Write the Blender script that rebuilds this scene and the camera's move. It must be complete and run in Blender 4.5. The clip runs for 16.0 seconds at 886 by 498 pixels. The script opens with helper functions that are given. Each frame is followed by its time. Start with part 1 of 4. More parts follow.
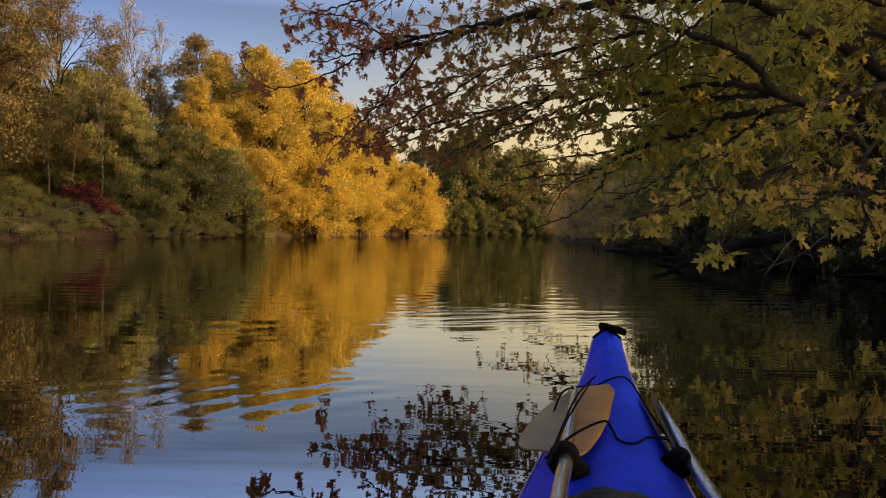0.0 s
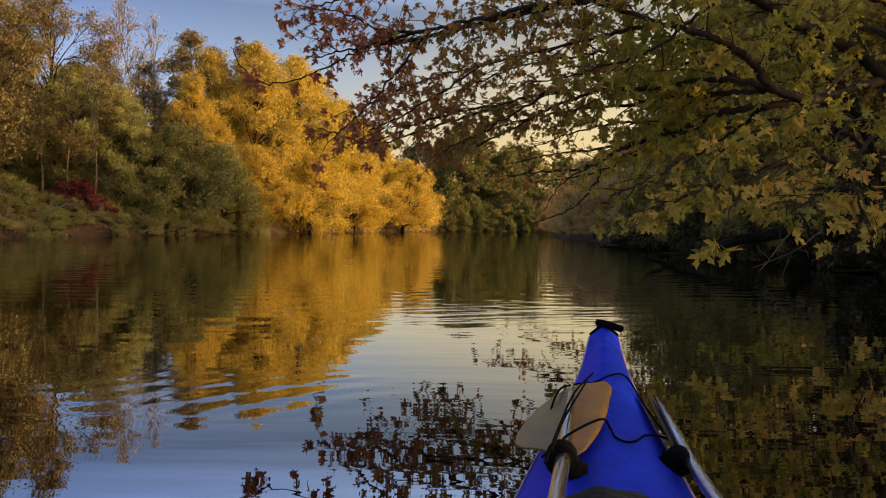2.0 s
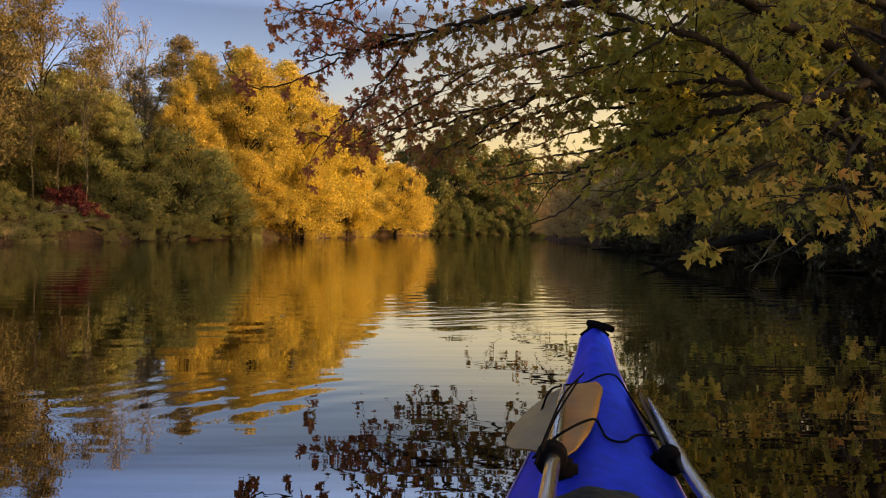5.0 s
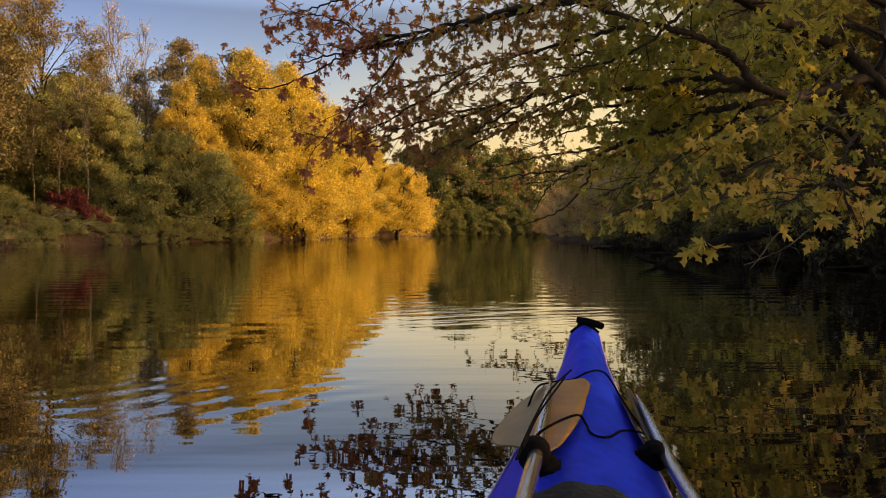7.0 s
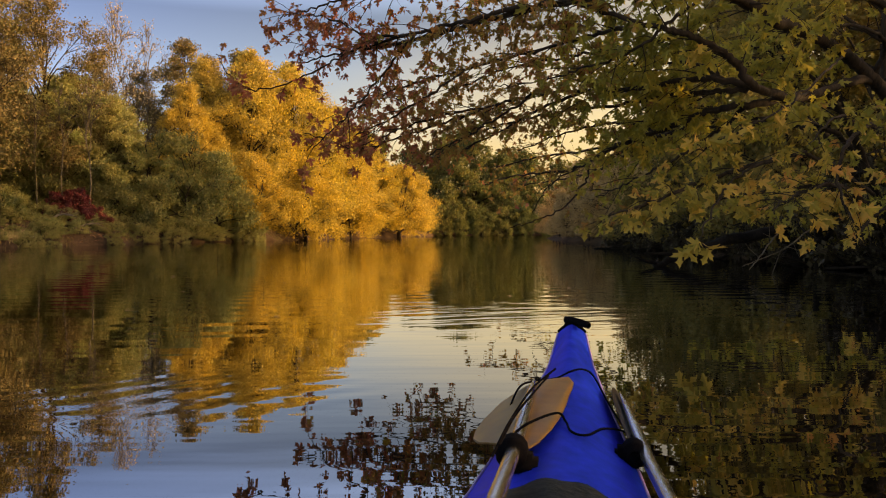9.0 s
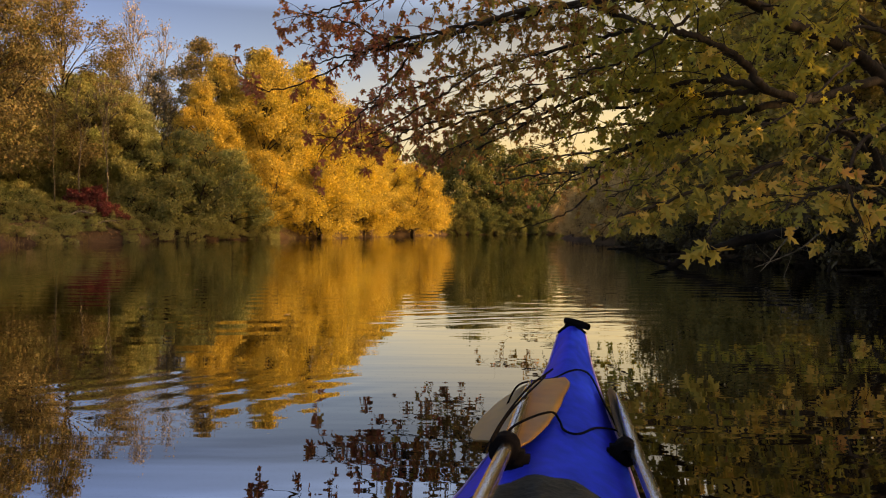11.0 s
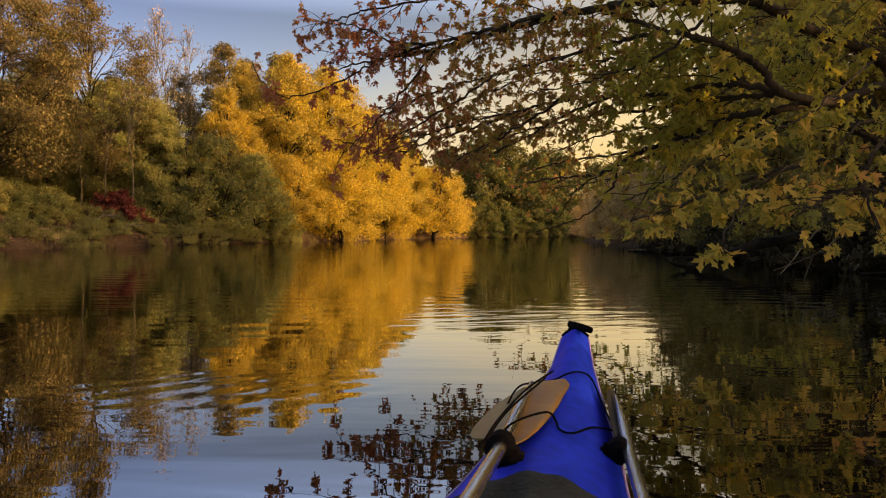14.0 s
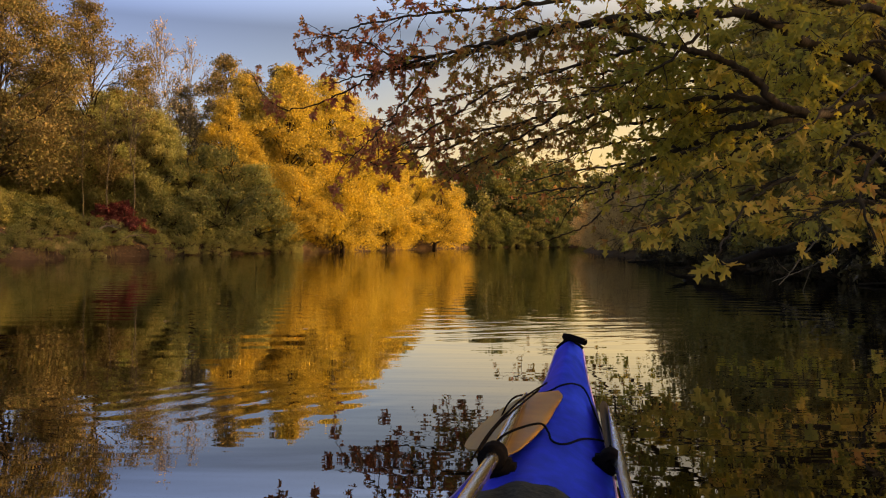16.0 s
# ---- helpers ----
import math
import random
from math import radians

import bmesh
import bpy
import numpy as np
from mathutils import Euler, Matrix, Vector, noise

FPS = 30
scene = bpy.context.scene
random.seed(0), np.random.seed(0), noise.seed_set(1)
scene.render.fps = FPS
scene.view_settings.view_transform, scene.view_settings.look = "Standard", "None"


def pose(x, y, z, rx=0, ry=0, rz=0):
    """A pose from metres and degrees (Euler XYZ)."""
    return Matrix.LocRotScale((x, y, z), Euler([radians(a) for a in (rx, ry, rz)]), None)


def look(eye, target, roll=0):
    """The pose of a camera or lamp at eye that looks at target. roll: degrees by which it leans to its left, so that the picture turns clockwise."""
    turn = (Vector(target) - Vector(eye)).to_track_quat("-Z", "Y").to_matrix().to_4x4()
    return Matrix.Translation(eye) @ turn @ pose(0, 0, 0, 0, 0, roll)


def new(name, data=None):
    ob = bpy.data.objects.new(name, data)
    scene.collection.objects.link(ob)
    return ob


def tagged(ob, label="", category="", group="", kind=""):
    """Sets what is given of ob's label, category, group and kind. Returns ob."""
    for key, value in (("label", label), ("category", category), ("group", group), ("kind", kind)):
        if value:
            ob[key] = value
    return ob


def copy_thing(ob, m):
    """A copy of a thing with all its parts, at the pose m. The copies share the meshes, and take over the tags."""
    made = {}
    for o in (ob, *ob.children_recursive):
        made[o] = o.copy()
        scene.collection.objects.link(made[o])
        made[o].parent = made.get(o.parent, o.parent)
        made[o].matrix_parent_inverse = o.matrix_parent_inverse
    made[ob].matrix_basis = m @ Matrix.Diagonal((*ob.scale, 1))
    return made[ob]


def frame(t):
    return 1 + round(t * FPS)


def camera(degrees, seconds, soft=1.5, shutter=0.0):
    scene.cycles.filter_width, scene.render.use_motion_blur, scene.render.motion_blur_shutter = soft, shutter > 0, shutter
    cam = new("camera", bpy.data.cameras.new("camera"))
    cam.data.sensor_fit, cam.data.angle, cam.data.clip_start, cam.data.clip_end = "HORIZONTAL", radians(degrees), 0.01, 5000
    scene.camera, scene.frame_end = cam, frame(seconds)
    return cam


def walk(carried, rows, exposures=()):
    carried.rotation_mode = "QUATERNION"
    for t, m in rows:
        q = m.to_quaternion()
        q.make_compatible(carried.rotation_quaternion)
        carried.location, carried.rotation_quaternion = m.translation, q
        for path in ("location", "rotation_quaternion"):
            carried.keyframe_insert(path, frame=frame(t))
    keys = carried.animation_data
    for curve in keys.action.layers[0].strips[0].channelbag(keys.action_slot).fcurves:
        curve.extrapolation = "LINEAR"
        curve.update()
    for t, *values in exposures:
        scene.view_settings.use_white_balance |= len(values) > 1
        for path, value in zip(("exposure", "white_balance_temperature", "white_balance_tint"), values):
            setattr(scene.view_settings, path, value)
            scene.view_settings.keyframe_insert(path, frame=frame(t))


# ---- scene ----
cam = camera(62.0, 16.0, soft=1.1)
# seconds, place, and turn (tilt, lean, heading)
PATH = [
    (0, -0.068, -0.274, 0.742, 88.47, -0.60, -0.15),
    (0.5, -0.067, -0.261, 0.744, 88.31, -0.44, -0.03),
    (1, -0.065, -0.256, 0.742, 88.28, -0.44, -0.26),
    (1.5, -0.060, -0.257, 0.739, 88.24, -0.44, -0.53),
    (2, -0.068, -0.246, 0.740, 88.20, -0.54, -0.51),
    (2.5, -0.075, -0.242, 0.738, 88.22, -0.60, -0.35),
    (3, -0.079, -0.240, 0.739, 88.21, -0.63, -0.30),
    (3.5, -0.076, -0.246, 0.736, 88.21, -0.53, -0.39),
    (4, -0.076, -0.239, 0.738, 88.33, -0.33, -0.67),
    (4.5, -0.069, -0.238, 0.735, 88.47, -0.24, -0.95),
    (7, -0.011, -0.244, 0.725, 88.52, 0.41, -0.93),
    (7.5, -0.002, -0.246, 0.722, 88.48, 0.51, -0.81),
    (8, 0.014, -0.248, 0.723, 88.44, 0.47, -0.79),
    (8.5, 0.029, -0.258, 0.721, 88.52, 0.38, -0.80),
    (9, 0.042, -0.261, 0.722, 88.55, 0.32, -0.73),
    (11.5, 0.089, -0.339, 0.736, 88.43, -0.11, 0.68),
    (12, 0.096, -0.352, 0.737, 88.40, -0.19, 0.97),
    (12.5, 0.107, -0.362, 0.746, 88.55, -0.15, 1.20),
    (13, 0.119, -0.383, 0.743, 88.52, -0.13, 1.52),
    (13.5, 0.128, -0.400, 0.744, 88.48, -0.01, 1.83),
    (14, 0.140, -0.413, 0.749, 88.67, 0.13, 2.02),
    (14.5, 0.144, -0.422, 0.758, 88.88, 0.14, 2.00),
    (15, 0.160, -0.438, 0.755, 88.97, 0.15, 1.98),
    (15.5, 0.166, -0.448, 0.758, 89.21, 0.14, 2.02),
    (16, 0.160, -0.455, 0.761, 89.47, 0.16, 2.10),
]
walk(cam, [(t, pose(*p)) for t, *p in PATH], [(0, 0.58, 9800, 19), (4, 0.70, 10700, 20), (9, 0.79, 12000, 21), (16, 0.75, 13200, 22.5)])

# ---- light ----
SUN_EL, SUN_AZ = 12.5, 92.0          # degrees above the horizon, degrees from +y towards +x
sky_world = bpy.data.worlds.new("evening_sky")
scene.world = sky_world
sky_world.use_nodes = True
wn, wl = sky_world.node_tree.nodes, sky_world.node_tree.links
sky = wn.new("ShaderNodeTexSky")
sky.sky_type, sky.sun_disc = "NISHITA", False
sky.sun_elevation, sky.sun_rotation = radians(SUN_EL), radians(SUN_AZ)
sky.air_density, sky.dust_density, sky.ozone_density = 1.0, 1.6, 2.0
# clear evening air: cream towards the horizon, violet-blue higher up
sky_co, sky_z, sky_tint, sky_mul = wn.new("ShaderNodeTexCoord"), wn.new("ShaderNodeSeparateXYZ"), wn.new("ShaderNodeValToRGB"), wn.new("ShaderNodeMix")
wl.new(sky_co.outputs["Generated"], sky_z.inputs[0])
side, lean = wn.new("ShaderNodeMath"), sky_tint.color_ramp
side.operation = "MULTIPLY_ADD"
wl.new(sky_z.outputs["X"], side.inputs[0])
side.inputs[1].default_value = -0.6                 # the sun's side stays warm higher up
wl.new(sky_z.outputs["Z"], side.inputs[2])
wl.new(side.outputs[0], sky_tint.inputs[0])
lean.elements.new(0.2), lean.elements.new(0.6), lean.elements.new(0.8)
for stop, (where, tint) in zip(lean.elements, ((0.05, (1.36, 1.0, 0.68)), (0.17, (1.24, 1.0, 0.86)), (0.31, (0.76, 0.87, 1.14)), (0.58, (0.54, 0.74, 1.32)), (0.88, (1.05, 0.92, 0.82)))):
    stop.position, stop.color = where, (*tint, 1)
sky_mul.data_type, sky_mul.blend_type = "RGBA", "MULTIPLY"
sky_mul.inputs["Factor"].default_value = 1.0
wl.new(sky.outputs[0], sky_mul.inputs[6])
wl.new(sky_tint.outputs[0], sky_mul.inputs[7])
# gain by height: bright band added above the view for water reflections, dark zenith
sky_band, sky_gain = wn.new("ShaderNodeValToRGB"), wn.new("ShaderNodeVectorMath")
band_ramp = sky_band.color_ramp
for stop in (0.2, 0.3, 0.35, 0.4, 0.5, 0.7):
    band_ramp.elements.new(stop)
for stop, (where, gain) in zip(band_ramp.elements, ((0.06, 0.98), (0.14, 1.16), (0.21, 1.12), (0.275, 0.86), (0.32, 2.0), (0.38, 5.0), (0.58, 1.5), (0.9, 0.35))):
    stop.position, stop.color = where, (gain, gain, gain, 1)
wl.new(sky_z.outputs["Z"], sky_band.inputs[0])
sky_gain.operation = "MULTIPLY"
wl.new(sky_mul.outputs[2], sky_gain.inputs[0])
wl.new(sky_band.outputs[0], sky_gain.inputs[1])
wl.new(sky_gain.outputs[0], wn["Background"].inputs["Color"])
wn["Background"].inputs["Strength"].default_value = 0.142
sun_dir = Vector((math.sin(radians(SUN_AZ)) * math.cos(radians(SUN_EL)), math.cos(radians(SUN_AZ)) * math.cos(radians(SUN_EL)), math.sin(radians(SUN_EL))))
sun = new("sun", bpy.data.lights.new("sun", "SUN"))
sun.data.energy, sun.data.angle, sun.data.color = 4.0, radians(0.6), (1.0, 0.80, 0.54)
sun.matrix_world = look(sun_dir * 200, (0, 0, 0))


# ---- materials ----
def material(name):
    m = bpy.data.materials.new(name)
    m.use_nodes = True
    return m, m.node_tree.nodes, m.node_tree.links, m.node_tree.nodes["Principled BSDF"]


def ramp(nodes, stops):
    r = nodes.new("ShaderNodeValToRGB")
    while len(r.color_ramp.elements) < len(stops):
        r.color_ramp.elements.new(0.5)
    for e, (p, c) in zip(r.color_ramp.elements, stops):
        e.position, e.color = p, (*c, 1)
    return r


def leaf_material(name, colours, clear=0.45, patch=0.6, own=0.3, grain=0.5):
    """Thin leaves: each takes one of the colours, patches of the crown lean to one side of them."""
    m, n, l, bsdf = material(name)
    geo, info = n.new("ShaderNodeNewGeometry"), n.new("ShaderNodeObjectInfo")
    co, tex = n.new("ShaderNodeTexCoord"), n.new("ShaderNodeTexNoise")
    tex.inputs["Scale"].default_value, tex.inputs["Detail"].default_value = patch, 2
    l.new(co.outputs["Object"], tex.inputs["Vector"])
    a = n.new("ShaderNodeMath")
    a.operation = "MULTIPLY_ADD"
    l.new(geo.outputs["Random Per Island"], a.inputs[0])
    a.inputs[1].default_value = grain
    l.new(tex.outputs["Fac"], a.inputs[2])
    b = n.new("ShaderNodeMath")
    b.operation = "MULTIPLY_ADD"
    l.new(info.outputs["Random"], b.inputs[0])
    b.inputs[1].default_value = own
    l.new(a.outputs[0], b.inputs[2])
    c = n.new("ShaderNodeMapRange")
    c.inputs["From Min"].default_value, c.inputs["From Max"].default_value = 0.4, 0.5 + grain + own
    l.new(b.outputs[0], c.inputs["Value"])
    r = ramp(n, [(i / (len(colours) - 1), k) for i, k in enumerate(colours)])
    l.new(c.outputs[0], r.inputs[0])
    l.new(r.outputs[0], bsdf.inputs["Base Color"])
    bsdf.inputs["Roughness"].default_value = 0.55
    bsdf.inputs["Specular IOR Level"].default_value = 0.25
    tr, mix = n.new("ShaderNodeBsdfTranslucent"), n.new("ShaderNodeMixShader")
    l.new(r.outputs[0], tr.inputs["Color"])
    mix.inputs[0].default_value = clear
    l.new(bsdf.outputs[0], mix.inputs[1])
    l.new(tr.outputs[0], mix.inputs[2])
    l.new(mix.outputs[0], n["Material Output"].inputs["Surface"])
    return m


def rough_material(name, dark, light, scale, rough=0.85, bump=0.4, stretch=(1, 1, 1), fine=8.0, spec=0.15):
    """Bark, soil, wood: two scales of noise in colour and relief."""
    m, n, l, bsdf = material(name)
    co, mp = n.new("ShaderNodeTexCoord"), n.new("ShaderNodeMapping")
    mp.inputs["Scale"].default_value = stretch
    l.new(co.outputs["Object"], mp.inputs["Vector"])
    big, small = n.new("ShaderNodeTexNoise"), n.new("ShaderNodeTexNoise")
    for x, s in ((big, scale), (small, scale * fine)):
        x.inputs["Scale"].default_value, x.inputs["Detail"].default_value = s, 4
        l.new(mp.outputs[0], x.inputs["Vector"])
    add = n.new("ShaderNodeMath")
    add.operation = "MULTIPLY_ADD"
    l.new(small.outputs["Fac"], add.inputs[0])
    add.inputs[1].default_value = 0.6
    l.new(big.outputs["Fac"], add.inputs[2])
    r = ramp(n, [(0.55, dark), (1.0, light)])
    l.new(add.outputs[0], r.inputs[0])
    l.new(r.outputs[0], bsdf.inputs["Base Color"])
    bsdf.inputs["Roughness"].default_value = rough
    bsdf.inputs["Specular IOR Level"].default_value = spec
    bp = n.new("ShaderNodeBump")
    bp.inputs["Strength"].default_value, bp.inputs["Distance"].default_value = bump, 0.02
    l.new(add.outputs[0], bp.inputs["Height"])
    l.new(bp.outputs[0], bsdf.inputs["Normal"])
    return m


def plain_material(name, colour, rough=0.5, metal=0.0, bump=0.05, scale=60, spread=0.15, spec=0.35):
    """Made things: one colour with slight mottling, scuffs in the gloss and fine relief."""
    m, n, l, bsdf = material(name)
    co, tex = n.new("ShaderNodeTexCoord"), n.new("ShaderNodeTexNoise")
    tex.inputs["Scale"].default_value, tex.inputs["Detail"].default_value = scale, 5
    l.new(co.outputs["Object"], tex.inputs["Vector"])
    lo = tuple(c * (1 - spread) for c in colour)
    hi = tuple(min(1, c * (1 + spread)) for c in colour)
    r = ramp(n, [(0.3, lo), (0.7, hi)])
    l.new(tex.outputs["Fac"], r.inputs[0])
    l.new(r.outputs[0], bsdf.inputs["Base Color"])
    rr = n.new("ShaderNodeMapRange")
    rr.inputs["To Min"].default_value, rr.inputs["To Max"].default_value = rough * 0.8, min(1, rough * 1.25)
    l.new(tex.outputs["Fac"], rr.inputs["Value"])
    l.new(rr.outputs[0], bsdf.inputs["Roughness"])
    bsdf.inputs["Metallic"].default_value = metal
    bsdf.inputs["Specular IOR Level"].default_value = spec
    bp = n.new("ShaderNodeBump")
    bp.inputs["Strength"].default_value, bp.inputs["Distance"].default_value = bump, 0.003
    l.new(tex.outputs["Fac"], bp.inputs["Height"])
    l.new(bp.outputs[0], bsdf.inputs["Normal"])
    return m


def water_material():
    m, n, l, bsdf = material("river_water")
    co = n.new("ShaderNodeTexCoord")
    heights = []
    # long swell, ripples across the view, fine shiver, and wake streaks that come and go
    for scale, stretch, amount, turn, broken in ((0.5, (0.6, 1.6, 1), 0.005, 8, 0), (2.0, (0.3, 2.4, 1), 0.0012, -3, 0), (7.0, (0.5, 1.6, 1), 0.00014, 5, 0), (2.4, (0.5, 2.4, 1), 0.012, 14, 1), (1.6, (1, 1, 1), 0.0021, 122, 2), (0.72, (1, 1, 1), 0.0013, 87, 3)):
        mp, mul = n.new("ShaderNodeMapping"), n.new("ShaderNodeMath")
        tex = n.new("ShaderNodeTexWave" if broken > 1 else "ShaderNodeTexNoise")
        mp.vector_type = "TEXTURE"
        mp.inputs["Scale"].default_value = [1 / k for k in stretch]
        mp.inputs["Rotation"].default_value = (0, 0, radians(turn))
        l.new(co.outputs["Object"], mp.inputs["Vector"])
        l.new(mp.outputs[0], tex.inputs["Vector"])
        tex.inputs["Scale"].default_value, tex.inputs["Detail"].default_value = scale, 2
        if broken > 1:
            tex.inputs["Distortion"].default_value, tex.inputs["Detail Scale"].default_value = 7.0, (0, 0, 0.35, 0.6)[broken]
        mul.operation = "MULTIPLY"
        mul.inputs[1].default_value = amount
        l.new(tex.outputs["Fac"], mul.inputs[0])
        if broken == 3:
            # a light breeze further out
            sep, far, both = n.new("ShaderNodeSeparateXYZ"), n.new("ShaderNodeMapRange"), n.new("ShaderNodeMath")
            l.new(co.outputs["Object"], sep.inputs[0])
            l.new(sep.outputs["Y"], far.inputs["Value"])
            far.inputs["From Min"].default_value, far.inputs["From Max"].default_value = 3.6, 7.0
            both.operation = "MULTIPLY"
            l.new(far.outputs[0], both.inputs[0])
            l.new(mul.outputs[0], both.inputs[1])
            mul = both
        elif broken:
            # the eddy by the bow, and the wake that still runs beside it
            where, wide = ((0.6, 6.2), (1.8, 1.5)) if broken == 1 else ((-1.05, 3.05), (0.95, 0.6))
            gm, gt, both = n.new("ShaderNodeMapping"), n.new("ShaderNodeTexGradient"), n.new("ShaderNodeMath")
            gt.gradient_type = "SPHERICAL"
            gm.inputs["Scale"].default_value = (1 / wide[0], 1 / wide[1], 1)
            gm.inputs["Location"].default_value = (-where[0] / wide[0], -where[1] / wide[1], 0)
            l.new(co.outputs["Object"], gm.inputs["Vector"])
            l.new(gm.outputs[0], gt.inputs["Vector"])
            both.operation = "MULTIPLY"
            l.new(gt.outputs["Fac"], both.inputs[0])
            l.new(mul.outputs[0], both.inputs[1])
            mul = both
        heights.append(mul)
    total = heights[0]
    for h in heights[1:]:
        add = n.new("ShaderNodeMath")
        add.operation = "ADD"
        l.new(total.outputs[0], add.inputs[0])
        l.new(h.outputs[0], add.inputs[1])
        total = add
    bp = n.new("ShaderNodeBump")
    bp.inputs["Strength"].default_value, bp.inputs["Distance"].default_value = 1.0, 1.0
    l.new(total.outputs[0], bp.inputs["Height"])
    bsdf.inputs["Base Color"].default_value = (0.004, 0.0034, 0.002, 1)
    bsdf.inputs["Roughness"].default_value = 0.3
    bsdf.inputs["Specular IOR Level"].default_value = 0.0
    gl, fr, mix = n.new("ShaderNodeBsdfGlossy"), n.new("ShaderNodeFresnel"), n.new("ShaderNodeMixShader")
    gloss = ramp(n, [(f, (g, g, g)) for f, g in ((0.02, 0.05), (0.13, 0.37), (0.25, 0.6), (0.38, 0.84), (0.5, 1.0))])
    gl.inputs["Roughness"].default_value = 0.004
    fr.inputs["IOR"].default_value = 1.33
    l.new(fr.outputs[0], gloss.inputs[0])
    l.new(gloss.outputs[0], mix.inputs[0])
    l.new(bsdf.outputs[0], mix.inputs[1])
    l.new(gl.outputs[0], mix.inputs[2])
    l.new(bp.outputs[0], gl.inputs["Normal"])
    l.new(bp.outputs[0], fr.inputs["Normal"])
    l.new(mix.outputs[0], n["Material Output"].inputs["Surface"])
    return m


GOLD = leaf_material("gold_leaves", [(0.17, 0.16, 0.05), (0.36, 0.28, 0.085), (0.66, 0.50, 0.11), (0.30, 0.255, 0.075), (0.72, 0.56, 0.10), (0.40, 0.35, 0.10)], 0.45, 0.5, 0.3, 0.3)
OLIVE_GOLD = leaf_material("olive_gold_leaves", [(0.17, 0.16, 0.055), (0.31, 0.25, 0.075), (0.48, 0.36, 0.09), (0.38, 0.29, 0.08), (0.60, 0.44, 0.09)], 0.45, 0.5, 0.3, 0.3)
ORANGE = leaf_material("orange_brown_leaves", [(0.09, 0.105, 0.04), (0.14, 0.127, 0.05), (0.20, 0.145, 0.066), (0.165, 0.15, 0.06)], 0.4, 0.35)
OLIVE = leaf_material("olive_leaves", [(0.13, 0.17, 0.065), (0.20, 0.222, 0.085), (0.265, 0.262, 0.10), (0.32, 0.282, 0.105)], 0.5)
GREEN = leaf_material("green_leaves", [(0.15, 0.195, 0.075), (0.225, 0.26, 0.10), (0.30, 0.295, 0.12), (0.36, 0.315, 0.13)], 0.5)
RED = leaf_material("red_leaves", [(0.11, 0.022, 0.024), (0.19, 0.04, 0.04), (0.14, 0.07, 0.045)], 0.4)
TAN = leaf_material("tan_leaves", [(0.30, 0.24, 0.12), (0.42, 0.32, 0.18), (0.46, 0.38, 0.22)], 0.4)
MAPLE_COLOURS = [(0.19, 0.205, 0.04), (0.29, 0.275, 0.055), (0.40, 0.33, 0.06), (0.50, 0.29, 0.06)]
YELLOW_COLOURS = [(0.12, 0.14, 0.03), (0.21, 0.20, 0.045), (0.38, 0.31, 0.065), (0.60, 0.42, 0.10), (0.60, 0.29, 0.085)]
YELLOW = leaf_material("yellow_maple_leaves", YELLOW_COLOURS, 0.55, 2.2, 0.3, 0.3)
MAPLE = leaf_material("maple_leaves", MAPLE_COLOURS, 0.58, 0.9)
MAPLE_SINGLE = leaf_material("single_maple_leaves", YELLOW_COLOURS, 0.58, 0.9, 0.9)
BROWN_OLIVE = leaf_material("brown_olive_maple_leaves", [(0.22, 0.12, 0.045), (0.29, 0.16, 0.045), (0.25, 0.18, 0.045), (0.38, 0.15, 0.055)], 0.4, 0.9)
BROWN = leaf_material("brown_brush_leaves", [(0.30, 0.21, 0.09), (0.46, 0.33, 0.15), (0.56, 0.41, 0.2)], 0.5)
RUSSET = leaf_material("russet_maple_leaves", [(0.36, 0.085, 0.065), (0.33, 0.11, 0.06), (0.28, 0.13, 0.055), (0.42, 0.15, 0.06)], 0.4, 0.9)
BARK = rough_material("grey_brown_bark", (0.010, 0.008, 0.006), (0.05, 0.037, 0.026), 3.0, 0.9, 0.7, (1, 1, 0.25))
PALE_BARK = rough_material("pale_bark", (0.06, 0.05, 0.035), (0.18, 0.155, 0.115), 3.0, 0.8, 0.4, (1, 1, 0.4))
SOIL = rough_material("leaf_strewn_soil", (0.018, 0.012, 0.008), (0.09, 0.058, 0.036), 0.6, 0.95, 0.8, (1, 1, 1), 12)
GRASS = leaf_material("dry_grass", [(0.11, 0.10, 0.04), (0.24, 0.19, 0.09), (0.14, 0.15, 0.05)], 0.3)
PALE_GRASS = leaf_material("pale_grass", [(0.34, 0.28, 0.13), (0.52, 0.43, 0.23), (0.42, 0.38, 0.18)], 0.3)
# near copy of the gold leaves, toned down slightly for the low waterside trees
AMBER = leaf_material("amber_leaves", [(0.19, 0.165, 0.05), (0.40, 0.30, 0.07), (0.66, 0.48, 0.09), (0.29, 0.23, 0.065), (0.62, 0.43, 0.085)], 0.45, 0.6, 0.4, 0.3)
# darker copy of the green leaves, with the far trees' shade in the colour
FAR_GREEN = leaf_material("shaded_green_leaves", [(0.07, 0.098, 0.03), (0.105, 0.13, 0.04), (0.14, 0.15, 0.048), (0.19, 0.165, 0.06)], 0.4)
# olive leaves again, darkened and browned to carry the right bank's shade
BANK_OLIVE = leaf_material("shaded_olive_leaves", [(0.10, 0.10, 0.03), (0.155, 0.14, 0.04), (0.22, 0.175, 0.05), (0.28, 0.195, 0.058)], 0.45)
WATER = water_material()


